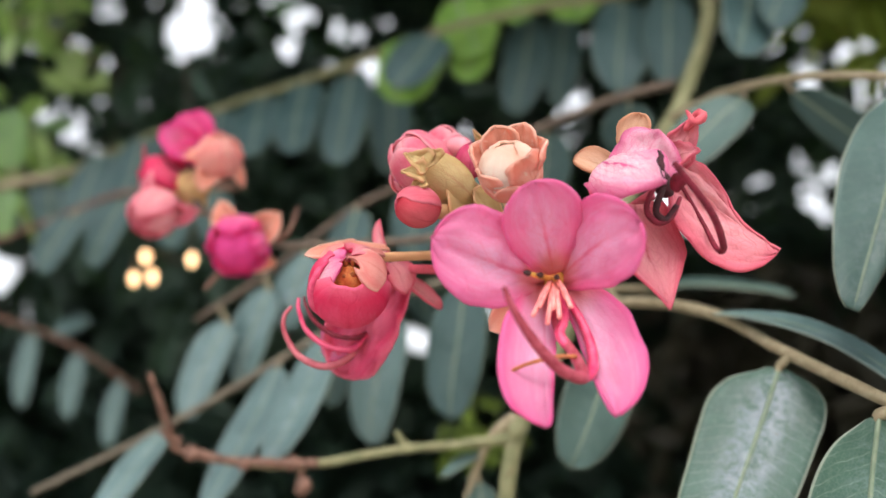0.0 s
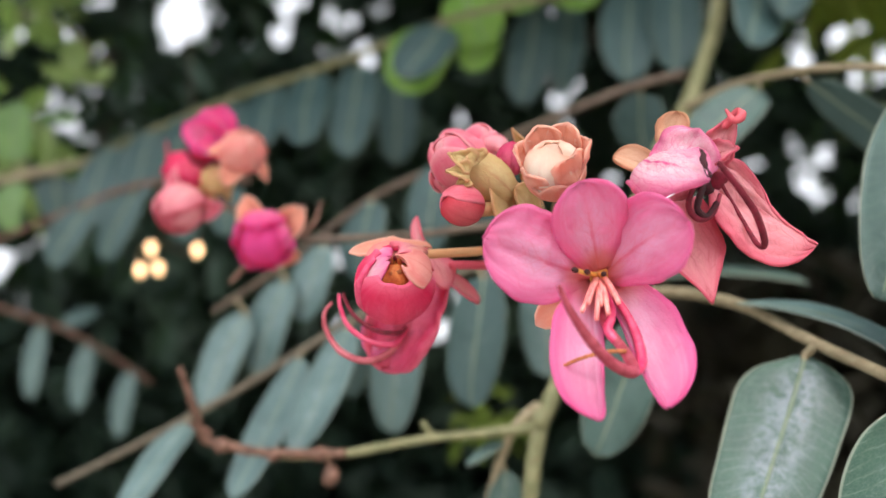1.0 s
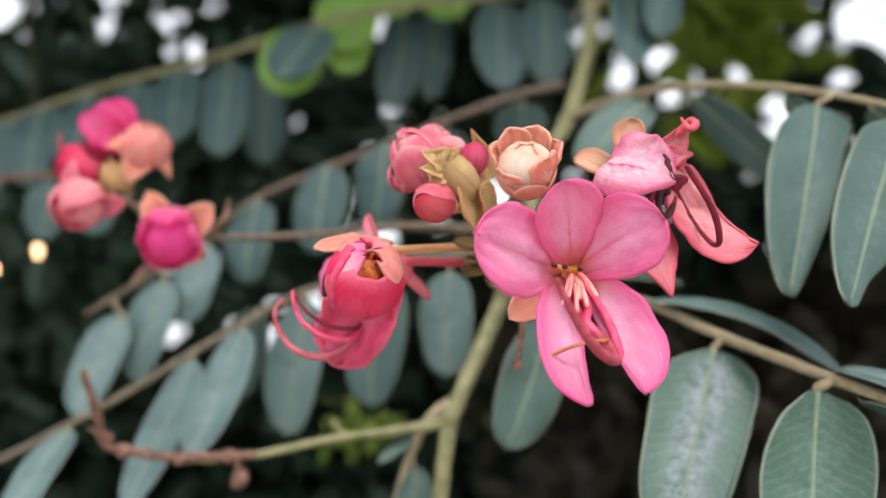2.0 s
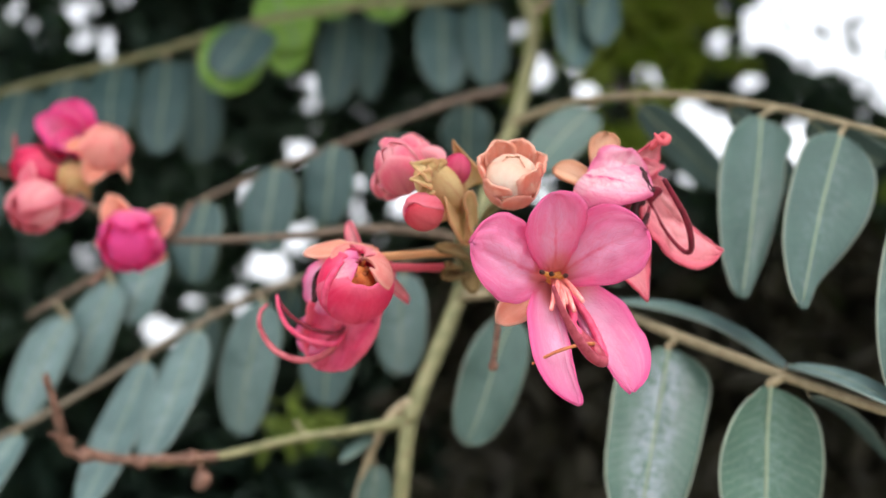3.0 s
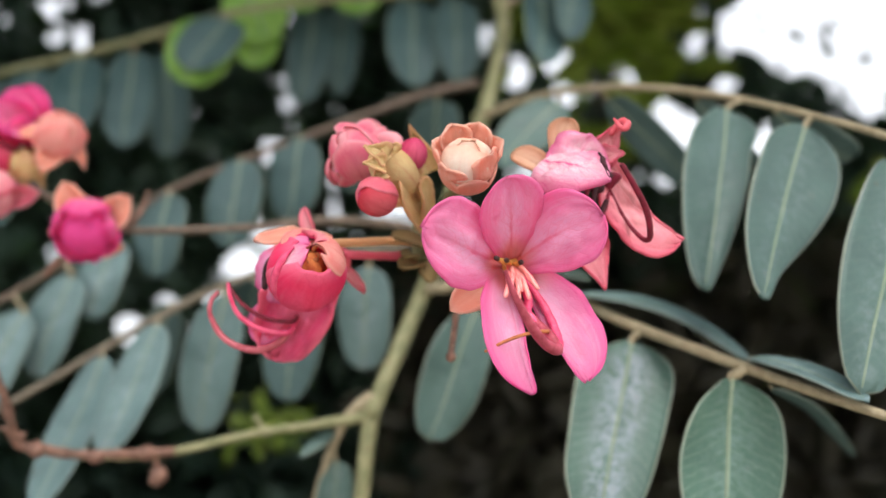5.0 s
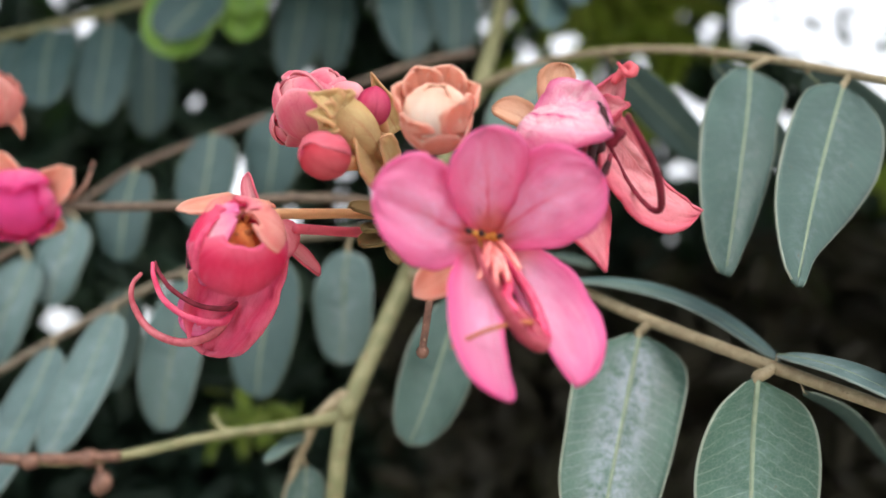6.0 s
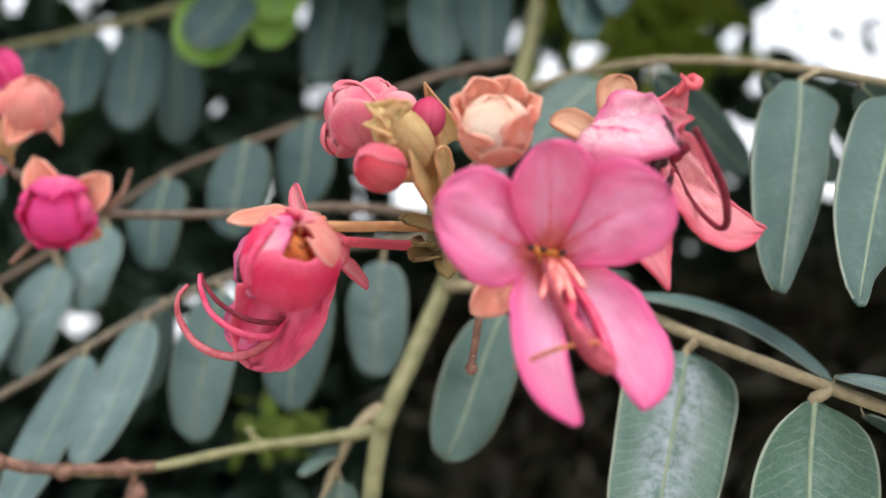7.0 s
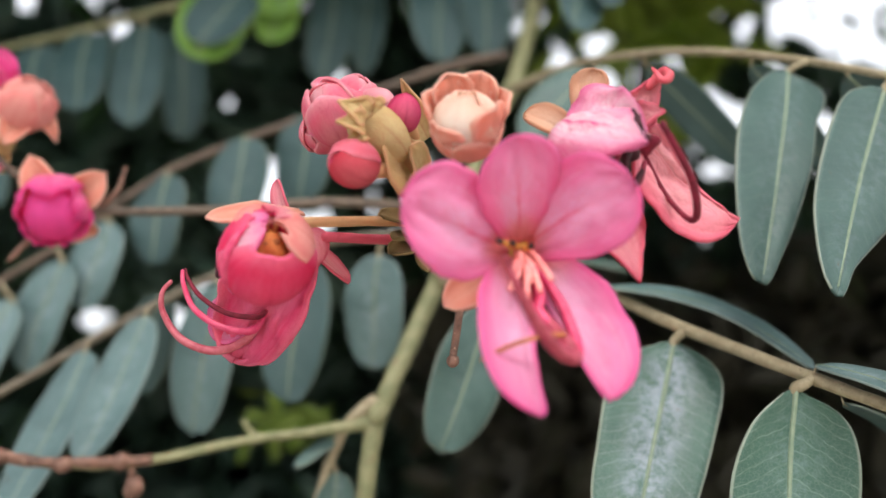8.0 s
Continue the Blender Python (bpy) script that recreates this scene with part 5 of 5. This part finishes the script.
def small_flower(at, axis, length, radius, mat, sepal_mat, label, sepals=4, top=0.92, back=True):
    p = Vector(at)
    ax = Vector(axis).normalized()
    t = thing("pink_bud", p, label, "bud", "far cassia buds")
    for i in range(5):
        shell("petal", t, p, ax, length, radius, i * 72 + 10, 55, mat, top - 0.05 * (i % 2), 0.03, i * 1.7 + length * 900, 1.06 - 0.035 * i, n=(14, 12), ruffle=0.22, scallop=0.03)
    part("core", blob(p, ax, length * 0.86, radius * 0.84, 0.0, 8, 10), mat, t)
    q = p - ax * length * 0.45
    a = ax.cross(Vector((0.2, 1, 0.1))).normalized()
    b = ax.cross(a)
    for i in range(sepals):
        w = 2 * math.pi * i / sepals + 0.4
        d = a * math.cos(w) + b * math.sin(w)
        petal("sepal", t, q, q + d * radius * 1.5 + ax * length * 0.12, radius * 1.1, ax, sepal_mat, 0.3, 0.1, -0.3, 0.06, i * 1.1, 0.6, 0.5, (8, 6))
    part("pedicel", tube([q, q - ax * 0.006], [0.001, 0.0008], 6, 7), BROWN, t)
    return t


small_flower((-0.0521, 0.2415, 1.5520), (-0.10, -0.72, -0.55), 0.0160, 0.0078, MAGENTA, PEACH, "half-open magenta bud with peach sepals, hanging", top=0.72)
small_flower((-0.0749, 0.2426, 1.5612), (-0.45, -0.5, -0.55), 0.0135, 0.0066, CORAL, BUD_PINK, "round coral and peach bud", 3)
p_ = Vector((-0.0647, 0.2513, 1.5781))
fan = thing("open_pink_flower", p_, "half-open bright pink flower of the far cluster", "flower", "far cassia flowers")
for i, (t, w) in enumerate((((-0.0756, 0.2455, 1.5862), 0.0100), ((-0.0708, 0.2484, 1.5913), 0.0105), ((-0.0666, 0.2502, 1.5929), 0.0100), ((-0.0612, 0.2534, 1.5874), 0.0100), ((-0.0711, 0.2430, 1.5786), 0.0080))):
    petal("petal", fan, p_, t, w, (-0.1, -1, 0.2), MAGENTA, 0.22, 0.08, -0.05, 0.10, i * 1.9, 0.5, 0.4, (14, 10), point=True)
stamen(fan, [p_, (-0.0686, 0.2479, 1.5747), (-0.0726, 0.2456, 1.5757), (-0.0747, 0.2447, 1.5799)], [0.0005, 0.0006, 0.0005, 0.0003], FIL_CRIMSON, "curved red filament", False, 16)
part("pedicel", tube([p_, (-0.0667, 0.2524, 1.5727), (-0.0677, 0.2515, 1.5674)], [0.0012, 0.001, 0.001], 10, 7, 0.2), BROWN, fan)
small_flower((-0.0587, 0.2432, 1.5773), (0.35, -0.6, 0.5), 0.0125, 0.0062, SALMON, PEACH, "peach bud with folded sepals", 4)
small_flower((-0.0754, 0.2523, 1.5734), (-0.75, -0.5, 0.0), 0.0150, 0.0062, ROSE, ROSE, "rose bud half hidden among the others", 3)
small_flower((-0.0662, 0.2469, 1.5699), (0.1, -0.8, 0.4), 0.0090, 0.0045, OLIVE, OLIVE, "small olive bud amid the far cluster", 3)
part("filament", tube([(-0.0754, 0.2523, 1.5731), (-0.0807, 0.2514, 1.5775), (-0.0812, 0.2503, 1.5826)], [0.0006, 0.0007, 0.0004], 14, 6), FILAMENT, far, "curved red filament")

# ---- ground, tree and the leafy crowns behind ----
# the ground is out of view; its pale colour bounces light onto undersides
def ground_mat():
    k = Nodes("ground_pale_bounce")
    o = k.place()
    col = k.mix(k.noise(0.8, 5, o), (0.19, 0.18, 0.145), (0.27, 0.25, 0.21))
    col = k.mix(k.ramp(k.noise(14, 4, o), 0.5, 0.7), col, (0.20, 0.16, 0.11))
    k.bump(k.noise(40, 4, o), 0.6, 0.03)
    return k.done(col, 0.9)


bm = bmesh.new()
rings = [0.0, 1, 2, 4, 8, 16, 40, 120, 400, 1500]
loops = []
for r in rings[1:]:
    loops.append([bm.verts.new((r * math.cos(a), r * math.sin(a) + 1, 0.06 * noise.noise(Vector((r * math.cos(a), r * math.sin(a), 0)) * 0.7) * min(1, 20 / r))) for a in [2 * math.pi * i / 48 for i in range(48)]])
bm.faces.new(loops[0])
for a, b in zip(loops, loops[1:]):
    for i in range(48):
        bm.faces.new((a[i], b[i], b[(i + 1) % 48], a[(i + 1) % 48]))
tagged(part("ground", bm, ground_mat()), "unseen ground, kept pale to bounce light up", "ground", kind="structure")


def crown_mat(name, dark, light, thin=0.18):
    k = Nodes(name)
    o = k.place()
    col = k.mix(k.island(), dark, light)
    col = k.mix(k.math("MULTIPLY", k.noise(14, 3, o), 0.5), col, dark)
    k.bump(k.noise(120, 3, o), 0.3, 0.004)
    return k.done(col, 0.5, thin, k.mix(0.6, col, (0.12, 0.3, 0.02)))


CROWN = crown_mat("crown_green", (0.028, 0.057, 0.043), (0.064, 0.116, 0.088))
CROWN_LIME = crown_mat("shoot_lime", (0.36, 0.52, 0.16), (0.52, 0.68, 0.26), 0.5)
CROWN_BROWN_SHADE = crown_mat("crown_brown_shade", (0.036, 0.033, 0.023), (0.064, 0.056, 0.038), 0.1)
CROWN_OLIVE = crown_mat("crown_olive", (0.13, 0.19, 0.03), (0.24, 0.30, 0.06), 0.4)
# yellow-green leaves brightened in colour, in place of sun reaching them
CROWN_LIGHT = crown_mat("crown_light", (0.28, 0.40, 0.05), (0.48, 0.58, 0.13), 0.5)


def polar(az, el, d):
    """A place seen from amid the walk: degrees to the right, degrees up, metres."""
    a, e = radians(az), radians(el)
    return Vector((-0.02 + d * math.sin(a) * math.cos(e), 0.01 + d * math.cos(a) * math.cos(e), 1.505 + d * math.sin(e)))


def leaf_cards(bm, p, size, rng, long=2.2, rim=0.0):
    """One small folded leaf of four faces."""
    d = Vector((rng.gauss(0, 1), rng.gauss(0, 1), rng.gauss(-0.5, 0.8))).normalized()
    s = d.cross(Vector((rng.gauss(0, 1), rng.gauss(0, 1), rng.gauss(0, 1)))).normalized()
    n = d.cross(s)
    L, w = size * long, size
    if rim and closes(p, d * L, w, rim):
        return
    mid = [bm.verts.new(p + d * (L * t) - n * (0.12 * w) * (1 if 0 < t < 1 else 0)) for t in (0, 0.35, 0.7, 1)]
    for sg in (1, -1):
        e1 = bm.verts.new(p + d * (L * 0.3) + s * (w * 0.5 * sg))
        e2 = bm.verts.new(p + d * (L * 0.72) + s * (w * 0.42 * sg))
        bm.faces.new((mid[0], mid[1], e1))
        bm.faces.new((mid[1], mid[2], e2, e1))
        bm.faces.new((mid[2], mid[3], e2))


# openings in the crowns where the pale sky shows: right, up, half width, half height, in degrees
GAPS_LEFT = [(-15.8, 23.8, 1.15, 2.2), (-10.3, 26.4, 0.6, 1.0), (-21.6, 15.9, 0.45, 0.5), (-20.7, 24.8, 0.6, 0.7), (-24.8, 22.2, 0.7, 0.7), (-25.5, 9.2, 0.8, 1.7), (5.3, 18.2, 0.4, 0.4), (8.4, 19.7, 0.55, 1.3), (8.6, 17.4, 0.5, 0.5), (7.2, 16.0, 1.0, 1.0), (4.5, 13.4, 1.1, 2.0), (5.2, 9.2, 1.35, 1.35), (6.8, 11.1, 0.8, 1.1), (3.3, 9.1, 0.7, 0.65), (0.9, 7.3, 0.8, 0.7), (7.9, 10.8, 0.5, 1.2), (-1.2, 5.5, 1.5, 0.9), (0.5, 5.4, 0.9, 0.8), (3.2, 7.2, 0.9, 0.9), (3.3, 15.9, 0.5, 0.8), (2.4, 18.4, 0.7, 0.8), (-5.4, 5.6, 1.0, 0.9)]
GAPS_RIGHT = [(43.6, 19.8, 2.7, 5.5), (40.0, 20.8, 2.7, 3.4), (25.6, 19.1, 0.6, 0.55), (35.9, 17.8, 0.8, 0.6), (32.3, 16.5, 0.9, 0.8), (32.8, 15.0, 1.0, 1.1), (35.0, 14.5, 1.0, 1.3), (32.2, 12.6, 0.6, 0.8), (38.3, 13.6, 1.4, 1.8), (39.2, 12.4, 0.8, 1.8), (14.2, 13.3, 1.15, 1.8), (10.6, 14.1, 0.75, 0.65), (15.6, 12.1, 0.5, 0.7), (25.4, 20.6, 0.5, 0.45), (20.7, 22.7, 0.5, 0.8), (10.2, 12.4, 1.1, 0.8), (37.0, 20.8, 1.2, 1.5), (34.4, 20.9, 0.7, 0.6), (32.6, 21.3, 0.7, 0.6)]

SPARKLE = random.Random(5)
GAPS_SMALL = []
for a, e, wide, high, n, wider in ((-8.0, 23.5, 2.6, 1.7, 16, 0), (-12.6, 22.8, 1.0, 0.8, 2, 0), (-22.7, 19.5, 2.8, 5.0, 20, 0), (21.6, 13.5, 2.4, 1.6, 16, 0), (23.5, 20.8, 4.0, 1.8, 15, 0), (33.0, 16.5, 3.0, 2.5, 7, 0), (29.0, 18.9, 3.6, 0.8, 9, 0.15), (-4.2, 22.2, 1.6, 1.0, 9, 0), (-6.4, 10.4, 1.2, 1.8, 7, 0.08), (-25.0, 8.0, 1.2, 3.0, 5, 0), (17.1, 6.6, 0.4, 0.4, 1, 0), (3.0, 19.0, 2.0, 0.6, 2, 0), (-0.8, 13.6, 2.0, 1.2, 2, 0), (-5.4, 9.4, 1.2, 1.6, 3, 0)):
    for _ in range(n):
        h = wider + SPARKLE.uniform(0.02, 0.13)
        for _ in range(20):
            at = (a + SPARKLE.uniform(-wide, wide), e + SPARKLE.uniform(-high, high))
            if all(math.dist(at, g[:2]) > 0.62 for g in GAPS_SMALL):
                break
        GAPS_SMALL.append((*at, h, h * SPARKLE.uniform(0.8, 1.3)))
OPENINGS = np.array([(a, e, max(0.15, w - 0.32), max(0.18, h - 0.32)) for a, e, w, h in GAPS_LEFT + GAPS_RIGHT] + GAPS_SMALL)


def closes(p, d, size, rim):
    """Whether a leaf from p along d would close one of the openings."""
    q = np.array([p + d * t for t in (0.0, 0.5, 1.0)]) - np.array(polar(0, 0, 0))
    far_ = np.linalg.norm(q, axis=1)
    m = math.degrees(size * 0.28 / far_[1])
    az, el = np.degrees(np.arctan2(q[:, 0], q[:, 1])), np.degrees(np.arcsin(q[:, 2] / far_))
    x = (az[:, None] - OPENINGS[:, 0]) / (OPENINGS[:, 2] + m)
    y = (el[:, None] - OPENINGS[:, 1]) / (OPENINGS[:, 3] + m)
    return bool((x * x + y * y < rim).any())


rng = random.Random(11)


def crown(name, label, count, near, far_, az0, az1, el0, el1, size, material, clump=14, spread=0.14, rim=1.0, parent=None):
    bm = bmesh.new()
    made = 0
    while made < count:
        d = rng.uniform(near, far_)
        az, el = rng.uniform(az0, az1), rng.uniform(el0, el1)
        c = polar(az, el, d)
        for _ in range(clump):
            p = c + Vector((rng.gauss(0, spread), rng.gauss(0, spread), rng.gauss(0, spread)))
            made += 1
            if (p - polar(0, 0, 0)).length < near * 0.9:
                continue
            leaf_cards(bm, p, size * rng.uniform(0.7, 1.3), rng, rim=rim * rng.uniform(0.75, 1.05))
    if parent:
        return part(name, bm, material, parent, label)
    return tagged(part(name, bm, material, None), label, "foliage", kind="stuff")



def limbs(tree, top, reach, heights, radius, seed):
    """Bent limbs that leave the trunk on all sides."""
    for i, h in enumerate(heights):
        a = seed + i * 2.4
        d = Vector((math.cos(a), math.sin(a), 0))
        p = Vector((top.x, top.y, h))
        part("limb", tube([p - d * 0.02, p + d * reach * 0.35 + Vector((0, 0, 0.25)), p + d * reach * 0.7 + Vector((0.05, 0.03, 0.42)), p + d * reach + Vector((0, 0, 0.75))], [radius, radius * 0.7, radius * 0.4, radius * 0.15], 14, 8, 0.15), BARK, tree)


def background_tree(az, az0, az1):
    """A slim tree behind: trunk, limbs, and its near and far leaves."""
    p = polar(az, 0, 3.2)
    tree_ = thing("tree", (p.x, p.y, 0), "slim dark-leaved tree standing behind the flowering branch", "tree", "trees behind")
    part("trunk", tube([(p.x, p.y, -0.05), (p.x + 0.02, p.y, 1.0), (p.x - 0.02, p.y + 0.03, 2.2), (p.x + 0.03, p.y + 0.02, 3.4), (p.x, p.y, 4.6)], [0.075, 0.055, 0.048, 0.04, 0.015], 24, 12, 0.12), BARK, tree_)
    limbs(tree_, p, 0.7, (3.3, 3.6, 3.9, 4.15), 0.026, az)
    share = (az1 - az0) / 118
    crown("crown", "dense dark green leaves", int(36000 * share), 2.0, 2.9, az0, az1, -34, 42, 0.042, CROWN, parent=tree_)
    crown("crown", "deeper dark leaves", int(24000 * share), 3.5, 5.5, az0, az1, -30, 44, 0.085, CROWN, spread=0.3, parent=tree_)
    return tree_


TREES = []
for az, az0, az1 in ((-40, -50, -28), (-19.6, -28, -4), (10.5, -4, 20), (28.8, 20, 46), (55, 46, 68)):
    TREES.append(background_tree(az, az0, az1))
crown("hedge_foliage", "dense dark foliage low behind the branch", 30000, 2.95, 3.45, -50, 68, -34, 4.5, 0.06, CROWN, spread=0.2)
crown("crown", "dark leaves close behind the far buds", 5200, 1.5, 1.9, -16, 6, 8, 20, 0.034, CROWN, spread=0.05, parent=TREES[1])
# leaves added to put the brownish shade low behind into colour
crown("crown", "dark brown leaves added for the brownish shade low behind", 5200, 1.6, 1.95, 16, 50, -16, 6, 0.036, CROWN_BROWN_SHADE, spread=0.06, parent=TREES[3])
crown("crown", "fine lime-green leaves of a young shoot", 60, 0.60, 0.70, -25.5, -20.0, 24, 27.5, 0.010, CROWN_LIME, 5, 0.014, rim=0, parent=TREES[1])
crown("crown", "soft green leaves among the dark crowns", 36, 0.62, 0.75, -26.5, -22, 13, 19, 0.018, CROWN_LIME, 4, 0.018, parent=TREES[1])
crown("crown", "yellow-green leaves among the dark crowns, sunlight put into their colour", 260, 1.1, 1.4, 27, 33.5, 19.8, 25, 0.035, CROWN_LIGHT, 12, 0.04, parent=TREES[3])
crown("crown", "olive-green leaves low in the crowns", 40, 0.42, 0.50, 3.2, 6.6, -1.0, 1.4, 0.006, CROWN_OLIVE, 5, 0.005, rim=0, parent=TREES[2])
crown("crown", "loose leaves against the sky", 90, 1.6, 2.4, 36.8, 44.0, 14.5, 22.5, 0.015, CROWN, 5, 0.05, rim=0, parent=TREES[3])
crown("crown", "pale green leaf tips beside the sky", 8, 1.0, 1.1, 42.6, 45.0, 10.2, 12.0, 0.022, CROWN_LIGHT, 4, 0.01, rim=0, parent=TREES[4])

# ---- the cassia trunk that bears the branch, beside the walk ----
tree = thing("cassia_tree", (1.15, 0.75, 0), "grey-brown trunk and limb that bear the flowering branch", "tree")
part("trunk", tube([(1.15, 0.75, -0.05), (1.14, 0.74, 0.8), (1.12, 0.76, 1.6), (1.05, 0.74, 2.3), (1.0, 0.72, 3.0)], [0.13, 0.10, 0.09, 0.075, 0.05], 30, 14, 0.12), BARK, tree)
part("limb", tube([(1.06, 0.74, 2.25), (0.85, 0.70, 2.45), (0.62, 0.62, 2.42), (0.45, 0.56, 2.22)], [0.05, 0.03, 0.014, 0.006], 20, 10, 0.15), BARK, tree)
part("leader", tube([(1.0, 0.72, 2.95), (0.9, 0.75, 3.5), (0.75, 0.7, 4.1), (0.7, 0.7, 4.6)], [0.05, 0.035, 0.02, 0.008], 18, 10, 0.15), BARK, tree)
limbs(tree, Vector((0.95, 0.73, 0)), 1.3, (2.9, 3.1, 3.3, 3.5, 3.7), 0.03, 2.6)
part("limb", tube([(1.08, 0.74, 2.1), (0.8, 0.5, 2.16), (0.45, 0.3, 2.14), (0.0, 0.2, 2.08), (-0.2, 0.22, 2.06)], [0.03, 0.018, 0.012, 0.008, 0.003], 24, 9, 0.15), BARK, tree)
part("limb", tube([(1.06, 0.74, 2.3), (0.7, 0.8, 2.4), (0.3, 0.85, 2.42), (-0.1, 0.8, 2.38)], [0.03, 0.018, 0.01, 0.004], 20, 9, 0.15), BARK, tree)
# leaves added above the view, unseen, to shade the feather leaves behind
bm = bmesh.new()
for _ in range(4800):
    y = rng.uniform(0.26, 1.3)
    p = Vector((rng.uniform(-0.22, 1.0), y, 1.505 + y * math.tan(radians(33)) + 0.10 + rng.uniform(0, 0.32)))
    leaf_cards(bm, p, 0.04 * rng.uniform(0.7, 1.3), rng)
part("crown", bm, CROWN, tree, "unseen leaves added above to shade the back leaves")
# unseen canopies, added to hold back sky light from above and behind
crown("crown", "unseen dark canopy added to cut light from above", 14000, 2.2, 3.6, -75, 90, 42, 82, 0.07, CROWN, spread=0.25, parent=tree)
crown("crown", "unseen thin canopy added to dim light from behind", 2600, 2.2, 3.6, 90, 285, 38, 85, 0.07, CROWN, spread=0.25, parent=tree)

# ---- two far warm lamps that show between the leaves ----
k = Nodes("lamp_glow")
k.p.inputs["Emission Color"].default_value, k.p.inputs["Emission Strength"].default_value = (1.0, 0.56, 0.28, 1), 1.8
GLOW = k.done((0.8, 0.6, 0.4), 0.4)


cord_top = (-0.1814, 0.5590, 1.9485)
lights = thing("string_light", cord_top, "thin dark cord with small warm glowing bulbs among the leaves", "string light")
part("cord", tube([cord_top, (-0.1683, 0.5985, 1.7144), (-0.1649, 0.6075, 1.6237), (-0.1799, 0.6085, 1.6195), (-0.1955, 0.6075, 1.6240), (-0.2039, 0.6104, 1.6102), (-0.1904, 0.6103, 1.6108)], [0.0008, 0.0008, 0.0008], 40, 6), BARK, lights)
for p in ((-0.1650, 0.6089, 1.6175), (-0.1955, 0.6085, 1.6192), (-0.2032, 0.6114, 1.6054), (-0.1912, 0.6112, 1.6064)):
    b = part("bulb", blob(p, (0, 0, -1), 0.009, 0.0030, 0.3, 8, 10), GLOW, lights, "warm glowing bulb")
    part("bulb_cap", blob(Vector(p) + Vector((0, 0, 0.0045)), (0, 0, 1), 0.004, 0.0019, 0, 6, 8), BARK, b)
